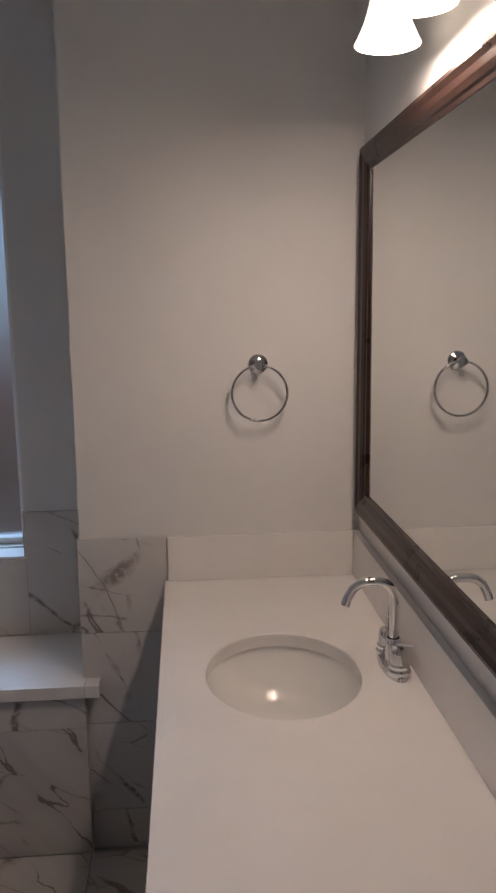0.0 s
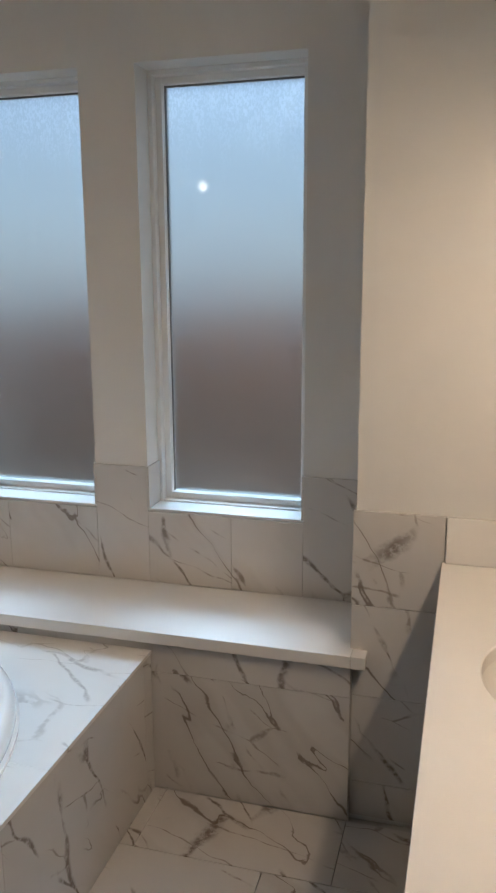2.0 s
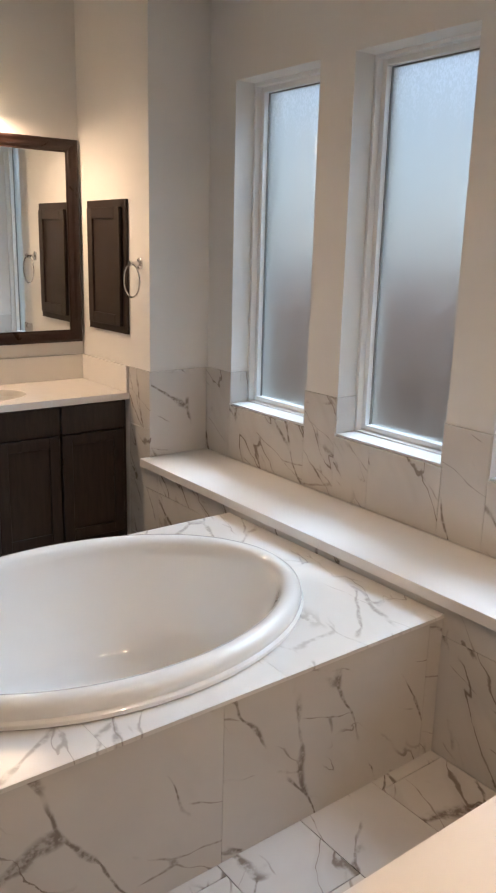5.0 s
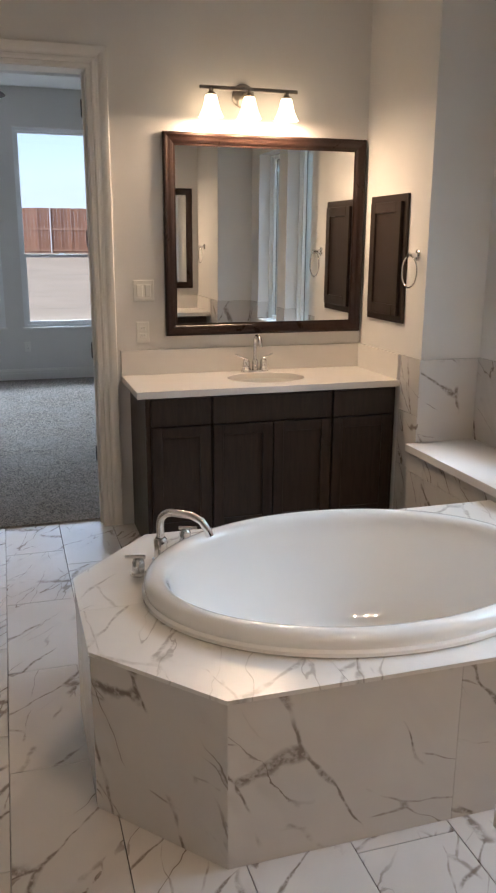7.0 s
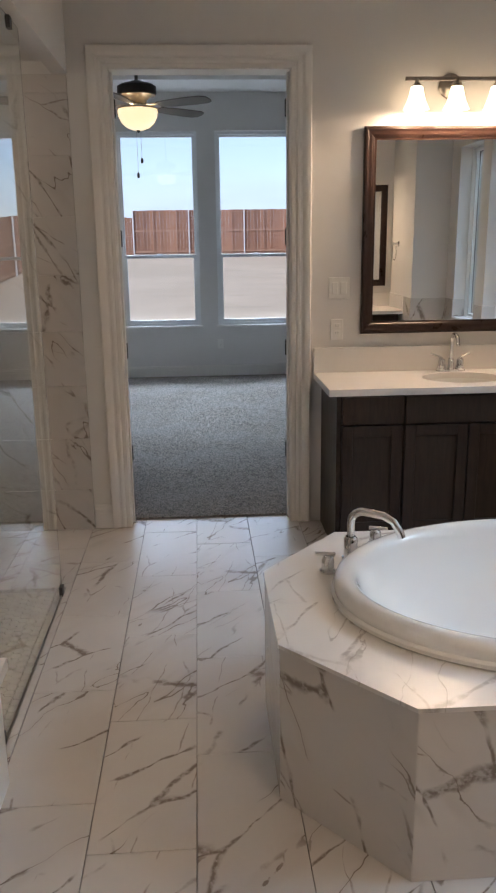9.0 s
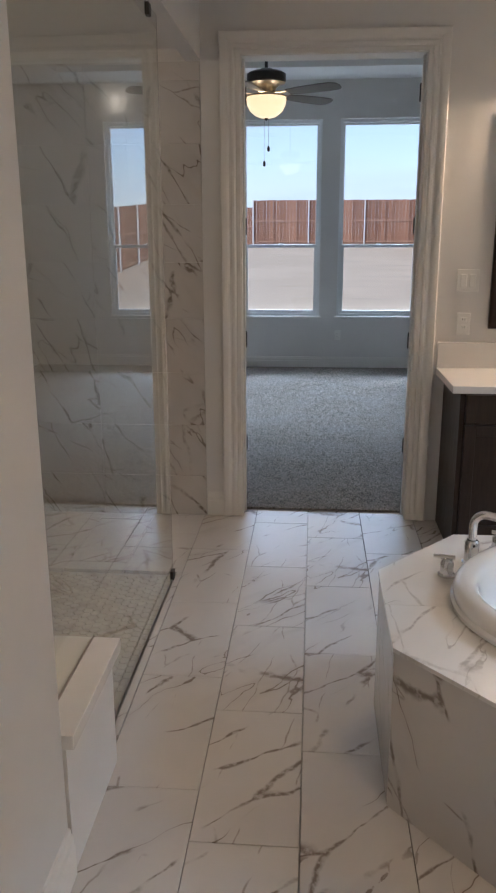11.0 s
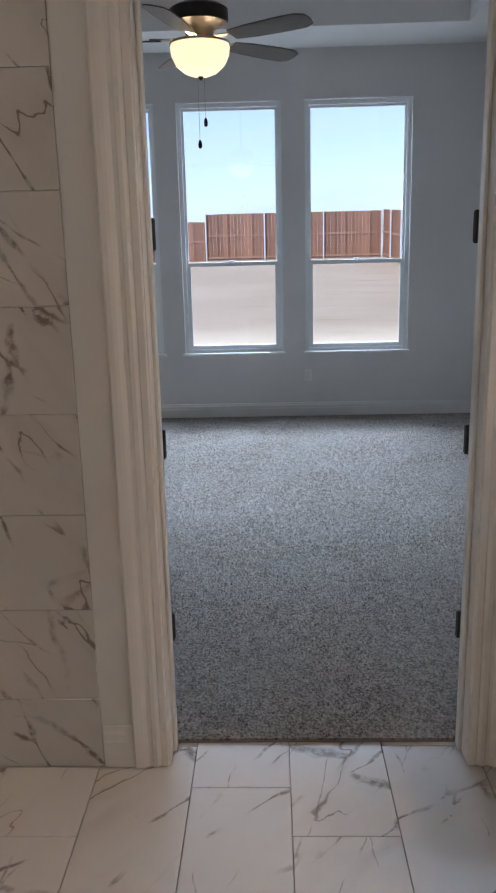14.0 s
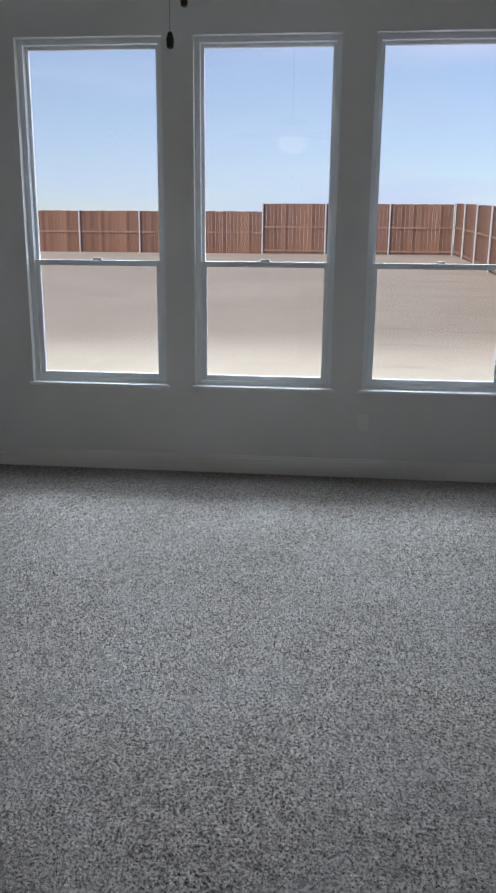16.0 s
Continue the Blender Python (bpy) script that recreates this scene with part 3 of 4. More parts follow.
# ---------------------------------------------------------------- windows
def frosted_window(i, a, b):
    w = thing("window_%d" % i, ((a + b) / 2, 3.51, WZ0), "tall frosted glass window in a white vinyl frame", "window", kind="structure")
    hw, h = (b - a) / 2, WZ1 - WZ0
    for d0, d1, e0, e1, nm in ((-0.06, 0.05, 0.0, 0.016, "outer_frame"), (-0.030, 0.035, 0.016, 0.040, "sash")):
        for x0, x1, z0, z1 in ((-hw + e0, -hw + e1, e0, h - e0), (hw - e1, hw - e0, e0, h - e0), (-hw + e1, hw - e1, e0, e1), (-hw + e1, hw - e1, h - e1, h - e0)):
            part(nm, box(bm_new(), x0, x1, d0, d1, z0, z1, 0.003, 2), VINYL, w)
    for x0, x1, z0, z1 in ((-hw + 0.040, -hw + 0.044, 0.04, h - 0.04), (hw - 0.044, hw - 0.040, 0.04, h - 0.04), (-hw + 0.044, hw - 0.044, h - 0.044, h - 0.040)):
        part("gasket", box(bm_new(), x0, x1, -0.004, 0.012, z0, z1), GASKET, w)
    pane = part("pane", box(bm_new(), -hw + 0.036, hw - 0.036, 0.004, 0.009, 0.036, h - 0.036), FROST, w, "frosted glass pane")
    pane.visible_shadow = False
    # white sill and tiled lower reveal
    part("window_sill", box(bm_new(), -hw + 0.002, hw - 0.002, -0.163, -0.061, 0.001, 0.010, 0.003, 2), VINYL, w)
    for s in (-1, 1):
        part("reveal_tile", box(bm_new(), s * (hw - 0.007), s * hw, -0.172, -0.061, 0.011, 1.013 - WZ0, 0.001, 1), WALL_TILE, w)


for i, (a, b) in enumerate(BWIN):
    frosted_window(i + 1, a, b)


def sash_window(i, a, b):
    w = thing("window_%d" % i, (BX0 - 0.09, (a + b) / 2, BZ0), "tall white vinyl single-hung window with clear glass", "window", kind="structure")
    hw, h, rail = (b - a) / 2, BZ1 - BZ0, 0.80
    def ring(nm, y0, y1, z0, z1, t, d0, d1):
        for p0, p1, q0, q1 in ((y0, y0 + t, z0, z1), (y1 - t, y1, z0, z1), (y0 + t, y1 - t, z0, z0 + t), (y0 + t, y1 - t, z1 - t, z1)):
            part(nm, box(bm_new(), d0, d1, p0, p1, q0, q1, 0.003, 2), VINYL, w)
    ring("outer_frame", -hw, hw, 0.0, h, 0.035, -0.04, 0.04)
    ring("upper_sash", -hw + 0.035, hw - 0.035, rail, h - 0.035, 0.022, -0.03, 0.0)
    ring("lower_sash", -hw + 0.035, hw - 0.035, 0.035, rail + 0.035, 0.036, 0.002, 0.032)
    for z0, z1, d in ((rail + 0.02, h - 0.05, -0.017), (0.06, rail + 0.01, 0.015)):
        p = part("pane", box(bm_new(), d, d + 0.004, -hw + 0.05, hw - 0.05, z0, z1), CLEAR, w, "clear glass pane")
        p.visible_shadow = False
    part("latch", box(bm_new(), 0.033, 0.05, -0.03, 0.03, rail + 0.035, rail + 0.05, 0.003, 2), VINYL, w)
    part("window_sill", box(bm_new(), 0.042, 0.108, -hw - 0.02, hw + 0.02, -0.018, 0.004, 0.004, 2), TRIM, w)


for i, (a, b) in enumerate(BEDWIN):
    sash_window(i + 4, a, b)

# ---------------------------------------------------------------- tub and its deck
DK = 0.50
deck = thing("tub_deck", (-2.1, 2.04, 0), "marble-look tiled tub deck with clipped front corners", "tub surround")
CORN = [(-2.69, 2.955), (-2.69, 1.43), (-2.35, 1.13), (-1.845, 1.13), (-1.507, 1.43), (-1.507, 2.955)]
for (ax, ay), (bx, by) in zip(CORN, CORN[1:]):
    u = Vector((bx - ax, by - ay, 0))
    n = Vector((u.y, -u.x, 0)).normalized()
    ln = u.length
    m = plane((ax, ay, 0), u, (0, 0, 1))
    core = part("core_wall", box(bm_new(), 0.02, ln - 0.02, 0.0, DK - 0.021, -0.035, -0.0095), WGROUT, deck)
    core.matrix_basis = Matrix.Translation(-deck.location) @ m
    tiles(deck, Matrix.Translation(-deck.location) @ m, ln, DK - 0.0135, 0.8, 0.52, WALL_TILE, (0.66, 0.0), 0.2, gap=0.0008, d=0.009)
TC, TA, TB = Vector((-2.1, 2.03)), 0.525, 0.708


def deck_edge(t, grow=0.004):
    """Where a ray at angle t from the tub's middle leaves the deck."""
    d, best = Vector((math.cos(t), math.sin(t))), 9.0
    pts = CORN + CORN[:1]
    for (ax, ay), (bx, by) in zip(pts, pts[1:]):
        e, w = Vector((bx - ax, by - ay)), Vector((ax, ay)) - TC
        den = d.x * e.y - d.y * e.x
        if abs(den) < 1e-9:
            continue
        s, r = (w.x * e.y - w.y * e.x) / den, (w.x * d.y - w.y * d.x) / den
        if s > 0 and -1e-6 <= r <= 1 + 1e-6:
            best = min(best, s)
    return TC + d * (best + grow)


corner_angles = sorted(math.atan2(y - TC.y, x - TC.x) % (2 * math.pi) for x, y in CORN)
cuts = [radians(a) for a in (24, 88, 156, 210, 270, 335)]
for k, c0 in enumerate(cuts):
    c1 = cuts[(k + 1) % len(cuts)] + (2 * math.pi if k + 1 == len(cuts) else 0)
    angs = sorted({c0 + 0.0009, c1 - 0.0009, *[c0 + (c1 - c0) * q / 14 for q in range(1, 14)], *[a + o for a in corner_angles for o in (0, 2 * math.pi) if c0 + 0.003 < a + o < c1 - 0.003]})
    bm = bm_new()
    rows = []
    for a in angs:
        o, i = deck_edge(a), TC + Vector((math.cos(a) * 0.49, math.sin(a) * 0.67))
        rows.append([bm.verts.new((p.x + 2.1, p.y - 2.04, z)) for p, z in ((i, DK - 0.012), (o, DK - 0.012), (o, DK), (i, DK))])
    for u, w in zip(rows, rows[1:]):
        for q in range(4):
            bm.faces.new((u[q], u[(q + 1) % 4], w[(q + 1) % 4], w[q]))
    bm.faces.new(rows[0])
    bm.faces.new(rows[-1])
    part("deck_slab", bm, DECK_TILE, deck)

tub = thing("bathtub", (TC.x, TC.y, DK), "glossy white oval drop-in soaking tub", "bathtub")
PROF = [(0.004, 0.001), (0.0, 0.005), (0.0, 0.016), (0.004, 0.021), (0.008, 0.024), (0.006, 0.034), (0.008, 0.048), (0.016, 0.061), (0.029, 0.069), (0.045, 0.071), (0.060, 0.067), (0.072, 0.058), (0.080, 0.045), (0.085, 0.028), (0.090, 0.006), (0.100, -0.04), (0.116, -0.12), (0.142, -0.24), (0.178, -0.33), (0.23, -0.375), (0.32, -0.39), (0.42, -0.395)]
bm = bm_new()
NS = 96
rings = []
for d, z in PROF:
    rings.append([bm.verts.new((math.cos(2 * math.pi * k / NS) * (TA - d), math.sin(2 * math.pi * k / NS) * (TB - d), z)) for k in range(NS)])
for u, w in zip(rings, rings[1:]):
    for k in range(NS):
        bm.faces.new((u[k], u[(k + 1) % NS], w[(k + 1) % NS], w[k]))
bm.faces.new(rings[-1])
part("basin", bm, ACRYLIC, tub, "glossy white acrylic basin with a rolled rim", True)
part("drain", lathe(bm_new(), [(0, 0.006), (0.02, 0.006), (0.034, 0.002), (0.036, -0.004)], 24, (0, 0.22, -0.394)), CHROME, tub, "chrome drain", True)
part("overflow", lathe(bm_new(), [(0, 0.008), (0.028, 0.006), (0.034, 0.0)], 24, (0.0, 0.0, 0.0)), CHROME, tub, "chrome overflow plate", True).matrix_basis = Matrix.Translation((0, -TB + 0.120, -0.13)) @ pose(0, 0, 0, -84)

faucet_t = thing("tub_faucet", (-2.43, 1.44, DK), "chrome deck-mounted tub faucet with two lever handles", "faucet")
to_tub = (Vector((TC.x, TC.y, 0)) - Vector((-2.43, 1.44, 0))).normalized()
bm = bm_new()
lathe(bm, [(0, 0), (0.031, 0), (0.031, 0.006), (0.024, 0.010), (0.024, 0.075), (0.021, 0.080), (0.017, 0.085)], 24)
arc = [Vector((0, 0, 0.07)), Vector((0, 0, 0.13))] + [Vector((0, 0, 0.135)) + to_tub * (0.045 * (1 - math.cos(a))) + Vector((0, 0, 0.045 * math.sin(a))) for a in [radians(q) for q in range(10, 91, 10)]]
arc += [arc[-1] + to_tub * 0.07 + Vector((0, 0, -0.005)), arc[-1] + to_tub * 0.105 + Vector((0, 0, -0.022)), arc[-1] + to_tub * 0.128 + Vector((0, 0, -0.055)), arc[-1] + to_tub * 0.135 + Vector((0, 0, -0.075))]
tube(bm, arc, 0.0138, 18)
part("spout", bm, CHROME, faucet_t, "chrome arched spout", True)
for px, py, ang in ((-2.325, 1.343, 252), (-2.555, 1.556, 75)):
    bm = bm_new()
    ox, oy = px + 2.43, py - 1.44
    lathe(bm, [(0, 0), (0.029, 0), (0.029, 0.006), (0.022, 0.012), (0.021, 0.045), (0.017, 0.053), (0.010, 0.060), (0, 0.060)], 22, (ox, oy, 0))
    d = Vector((math.cos(radians(ang)), math.sin(radians(ang)), 0))
    tube(bm, [Vector((ox, oy, 0.064)) - d * 0.024, Vector((ox, oy, 0.063)) + d * 0.015, Vector((ox, oy, 0.062)) + d * 0.044], [0.0075, 0.0075, 0.0065], 12)
    part("handle", bm, CHROME, faucet_t, "chrome lever handle", True)

ledge = thing("ledge_shelf", ((JW + JE) / 2, WY, 0.533), "long white quartz ledge below the frosted windows", "ledge")
for x0, x1, y0, y1, nm in ((JW, JE, 2.935, WY - 0.009, "slab"), (JE + 0.0005, JE + 0.045, 2.935, TY - 0.0095, "slab_return")):
    part(nm, box(bm_new(), x0 - ledge.location.x, x1 - ledge.location.x, y0 - WY, y1 - WY, 0.0, 0.040, 0.003, 2), QUARTZ, ledge)

# ---------------------------------------------------------------- vanities (built against a wall at x = 0, facing +x; LV long, DV deep)
CT = 0.875


def panel_door(bm, y0, y1, z0, z1, x, rail=0.055):
    """A shaker front: frame round a recessed panel."""
    t = 0.02
    box(bm, x, x + t, y0, y0 + rail, z0, z1, 0.002, 1)
    box(bm, x, x + t, y1 - rail, y1, z0, z1, 0.002, 1)
    box(bm, x, x + t, y0 + rail, y1 - rail, z0, z0 + rail, 0.002, 1)
    box(bm, x, x + t, y0 + rail, y1 - rail, z1 - rail, z1, 0.002, 1)
    box(bm, x, x + 0.009, y0 + rail - 0.004, y1 - rail + 0.004, z0 + rail - 0.004, z1 - rail + 0.004)
    return bm


def vanity(m, LV, DV):
    """The cabinet stands back a little under the open end of its top."""
    v = thing("vanity_cabinet", (0, 0, 0), "dark espresso wooden vanity cabinet with plain shaker doors", "cabinet", "bathroom vanities")
    fx = DV - 0.045
    part("body", box(bm_new(), 0.0, fx - 0.003, 0.064, LV - 0.024, 0.10, 0.66), ESPRESSO, v)
    part("front_rail", box(bm_new(), fx - 0.025, fx - 0.003, 0.064, LV - 0.024, 0.66, CT - 0.036), ESPRESSO, v)
    part("toe_kick", box(bm_new(), 0.0, fx - 0.07, 0.062, LV - 0.02, 0.0, 0.10), ESPRESSO, v)
    for y0, y1 in ((0.046, 0.064), (LV - 0.024, LV - 0.006)):
        part("side_panel", box(bm_new(), 0.0, fx, y0, y1, 0.0, CT - 0.036, 0.001, 1), ESPRESSO, v)
    c1, c2 = LV * 0.268, LV * 0.7325
    mid = (c1 + c2) / 2
    cols = [(0.068, c1 - 0.004), (c1 + 0.004, c2 - 0.004), (c2 + 0.004, LV - 0.028)]
    for y0, y1 in cols:
        part("drawer_front", box(bm_new(), fx, fx + 0.02, y0 + 0.003, y1 - 0.003, 0.690, 0.828, 0.003, 2), ESPRESSO, v)
    for y0, y1 in (cols[0], (c1 + 0.004, mid), (mid, c2 - 0.004), cols[2]):
        part("door", panel_door(bm_new(), y0 + 0.003, y1 - 0.003, 0.115, 0.680, fx), ESPRESSO, v)
    return put(v, m)


def countertop(m, sink_y, splash_end, LV, DV):
    c = thing("vanity_countertop", (0, 0, 0), "white quartz vanity countertop with backsplash", "countertop", "bathroom countertops")
    cx, sa, sb, z0, z1 = DV - 0.28, 0.178, 0.215, CT - 0.035, CT
    bm = bm_new()
    corners = [(DV, 0), (DV, LV), (0.001, LV), (0.001, 0)]
    ca = [math.atan2(y - sink_y, x - cx) for x, y in corners]
    angs = sorted({*[2 * math.pi * k / 72 - math.pi for k in range(72)], *ca})
    rows = []
    for a in angs:
        d = Vector((math.cos(a), math.sin(a)))
        r = min(((DV - cx) / d.x if d.x > 1e-9 else 9), ((0.001 - cx) / d.x if d.x < -1e-9 else 9), ((LV - sink_y) / d.y if d.y > 1e-9 else 9), ((-sink_y) / d.y if d.y < -1e-9 else 9))
        o = (cx + d.x * r, sink_y + d.y * r)
        i = (cx + d.x * sa, sink_y + d.y * sb)
        i2 = (cx + d.x * (sa - 0.003), sink_y + d.y * (sb - 0.003))
        rows.append([bm.verts.new(p) for p in ((*i2, z0), (*o, z0), (*o, z1 - 0.002), (o[0] - d.x * 0.002, o[1] - d.y * 0.002, z1), (*i, z1), (*i2, z1 - 0.003))])
    for k in range(len(rows)):
        u, w = rows[k], rows[(k + 1) % len(rows)]
        for q in range(6):
            bm.faces.new((u[q], u[(q + 1) % 6], w[(q + 1) % 6], w[q]))
    part("slab", bm, QUARTZ, c)
    part("backsplash", box(bm_new(), 0.001, 0.021, 0.0, LV, CT + 0.0005, CT + 0.138, 0.002, 2), QUARTZ, c)
    y0, y1 = (0.001, 0.019) if splash_end < 0 else (LV - 0.019, LV - 0.001)
    part("side_splash", box(bm_new(), 0.022, DV - 0.01, y0, y1, CT + 0.0005, CT + 0.138, 0.002, 2), QUARTZ, c)
    put(c, m)
    s = thing("sink_basin", (cx, sink_y, z0), "white oval undermount ceramic sink", "sink", "bathroom sinks")
    bm = bm_new()
    prof = [(1.09, -0.001), (1.0, -0.001), (0.985, -0.012), (0.94, -0.05), (0.85, -0.09), (0.66, -0.125), (0.4, -0.140), (0.13, -0.144), (0.13, -0.158), (1.0, -0.157), (1.09, -0.01)]
    rings = [[bm.verts.new((math.cos(2 * math.pi * k / 64) * (sa + 0.004) * r, math.sin(2 * math.pi * k / 64) * (sb + 0.004) * r, z)) for k in range(64)] for r, z in prof]
    for u, w in zip(rings, rings[1:] + rings[:1]):
        for k in range(64):
            bm.faces.new((u[k], u[(k + 1) % 64], w[(k + 1) % 64], w[k]))
    part("bowl", bm, CERAMIC, s, "", True)
    part("drain", lathe(bm_new(), [(0, -0.138), (0.018, -0.138), (0.026, -0.142), (0.027, -0.15), (0, -0.15)], 20), CHROME, s, "chrome drain", True)
    put(s, m @ pose(cx, sink_y, z0))


def faucet(m, sink_y):
    f = thing("sink_faucet", (0, 0, 0), "polished chrome centerset faucet with two lever handles", "faucet", "sink faucets")
    bm = bm_new()
    lathe(bm, [(0, 0.012), (0.030, 0.012), (0.034, 0.008), (0.035, 0.0), (0, 0.0)], 28, (0, 0, 0), 0.9, 2.4)
    part("base_plate", bm, CHROME, f, "", True)
    for s in (-1, 1):
        bm = bm_new()
        lathe(bm, [(0.026, 0.008), (0.027, 0.018), (0.023, 0.022), (0.025, 0.030), (0.021, 0.034), (0.020, 0.060), (0.017, 0.068), (0.010, 0.072), (0, 0.073)], 24, (0, s * 0.052, 0))
        tube(bm, [(0, s * 0.046, 0.070), (-0.008, s * 0.075, 0.084), (-0.016, s * 0.112, 0.098)], [0.006, 0.0055, 0.0045], 12)
        part("handle", bm, CHROME, f, "chrome lever handle", True)
    bm = bm_new()
    lathe(bm, [(0.018, 0.008), (0.018, 0.060), (0.014, 0.070)], 22)
    pts = [Vector((0, 0, 0.05)), Vector((0, 0, 0.16))]
    pts += [Vector((0.04 - 0.04 * math.cos(radians(a)), 0, 0.165 + 0.04 * math.sin(radians(a)))) for a in range(15, 91, 15)]
    pts += [Vector((0.062, 0, 0.205)), Vector((0.080, 0, 0.201)), Vector((0.096, 0, 0.188)), Vector((0.107, 0, 0.167)), Vector((0.112, 0, 0.152))]
    tube(bm, pts, 0.0105, 16)
    part("spout", bm, CHROME, f, "chrome gooseneck spout", True)
    put(f, m @ pose(0.062, sink_y, CT + 0.0005))


def framed_mirror(m, y0, y1, z0, z1):
    """A bevelled dark frame with mitred corners round a silvered plate."""
    f = thing("wall_mirror", (0, 0, 0), "large wall mirror in a dark mahogany wooden frame", "mirror", "framed mirrors")
    w = 0.066
    prof = [(0.004, 0), (0.024, 0), (0.030, 0.006), (0.031, 0.014), (0.026, 0.026), (0.024, 0.040), (0.019, 0.052), (0.015, 0.056), (0.014, w), (0.004, w)]
    cor = [(y0, z0, 1, 1), (y1, z0, -1, 1), (y1, z1, -1, -1), (y0, z1, 1, -1)]
    for k in range(4):
        bm = bm_new()
        ends = [[bm.verts.new((d, c[0] + c[2] * o, c[1] + c[3] * o)) for d, o in prof] for c in (cor[k], cor[(k + 1) % 4])]
        for q in range(len(prof)):
            r = (q + 1) % len(prof)
            bm.faces.new((ends[0][q], ends[0][r], ends[1][r], ends[1][q]))
        bm.faces.new(ends[0])
        bm.faces.new(ends[1])
        part("frame_rail" if k % 2 == 0 else "frame_stile", bm, MAHOGANY, f)
    part("mirror_plate", box(bm_new(), 0.004, 0.010, y0 + w - 0.006, y1 - w + 0.006, z0 + w - 0.006, z1 - w + 0.006), MIRROR, f, "silvered mirror glass").matrix_basis = Matrix.Translation((0.007, 0, (z0 + z1) / 2)) @ pose(0, 0, 0, 0, 0.2) @ Matrix.Translation((-0.007, 0, -(z0 + z1) / 2))
    put(f, m)


def vanity_light(m, yc, zb):
    f = thing("vanity_light", (0, 0, 0), "three-light vanity fixture with brushed nickel bar and lit bell glass shades", "wall lamp", "vanity lights")
    bm = bm_new()
    lathe(bm, [(0, 0.0), (0.06, 0.0), (0.062, 0.008), (0.052, 0.018), (0.02, 0.024), (0, 0.024)], 32)
    bm.transform(pose(0, yc, zb - 0.015, 0, 90))
    part("canopy", bm, NICKEL, f, "round brushed nickel canopy", True)
    bm = bm_new()
    tube(bm, [(0.02, yc, zb - 0.015), (0.075, yc, zb - 0.01), (0.12, yc, zb)], 0.009, 12)
    part("arm", bm, NICKEL, f, "", True)
    part("bar", box(bm_new(), 0.112, 0.128, yc - 0.265, yc + 0.265, zb - 0.009, zb + 0.009, 0.003, 2), NICKEL, f)
    for k in (-1, 0, 1):
        y = yc + k * 0.205
        bm = bm_new()
        lathe(bm, [(0, 0), (0.012, 0), (0.012, -0.02), (0.026, -0.032), (0.028, -0.048), (0, -0.048)], 20, (0.12, y, zb))
        part("socket", bm, NICKEL, f, "", True)
        bm = bm_new()
        prof = [(0.027, -0.036), (0.032, -0.048), (0.037, -0.075), (0.046, -0.105), (0.058, -0.131), (0.064, -0.142), (0.061, -0.143), (0.043, -0.107), (0.034, -0.075), (0.028, -0.049), (0.023, -0.038)]
        lathe(bm, prof, 32, (0.12, y, zb))
        part("shade", bm, SHADE, f, "lit frosted bell glass shade", True)
    put(f, m)
    for k in (-1, 0, 1):
        b = m @ Vector((0.12, yc + k * 0.205, zb - 0.124))
        bulb("vanity_bulb", b, BULB, (1.0, 0.71, 0.43), 0.03)


def towel_ring(m):
    """A ring hanging from a round post; the wall is y = 0, the room at -y."""
    f = thing("towel_ring", (0, 0, 0), "polished chrome towel ring on the wall", "towel ring", "towel rings")
    bm = bm_new()
    lathe(bm, [(0, 0), (0.028, 0), (0.028, 0.006), (0.022, 0.010), (0.012, 0.014), (0.010, 0.045), (0.014, 0.050), (0.014, 0.060), (0, 0.062)], 24)
    bm.transform(pose(0, 0, 0, 90))
    part("post", bm, CHROME, f, "", True)
    bm = bm_new()
    tube(bm, [(0.080 * math.sin(2 * math.pi * k / 40), -0.048, -0.082 + 0.080 * math.cos(2 * math.pi * k / 40)) for k in range(41)], 0.0042, 10, False)
    part("ring", bm, CHROME, f, "", True)
    put(f, m)


MW = pose(WX, 1.563, 0)
ME = pose(EX, TY, 0, 0, 0, 180)
SINK_W, SINK_E = 0.758, 0.640
for m, sy, end, lv, dv in ((MW, SINK_W, 1, 1.437, 0.548), (ME, SINK_E, -1, 1.454, 0.595)):
    vanity(m, lv, dv)
    countertop(m, sy, end, lv, dv)
    faucet(m, sy)
framed_mirror(MW, 1.818 - 1.563, 2.985 - 1.563, 1.087, 2.155)
framed_mirror(ME, TY - 2.935, TY - 1.768, 1.087, 2.115)
vanity_light(MW, 2.262 - 1.563, 2.362)
vanity_light(ME, TY - 2.085, 2.322)
towel_ring(pose(-3.537, TY, 1.535))
towel_ring(pose(-0.317, TY, 1.525))

# recessed medicine cabinet
mc = thing("medicine_cabinet", (-3.864, TY, 1.51), "dark espresso recessed medicine cabinet with a panel door", "cabinet")
part("flange", box(bm_new(), -0.213, 0.213, -0.016, 0.0, -0.333, 0.333, 0.003, 2), ESPRESSO, mc)
bm = panel_door(bm_new(), -0.177, 0.177, -0.295, 0.295, 0.0, 0.055)
bm.transform(pose(0, -0.016, 0, 0, 0, -90))
part("door", bm, ESPRESSO, mc)


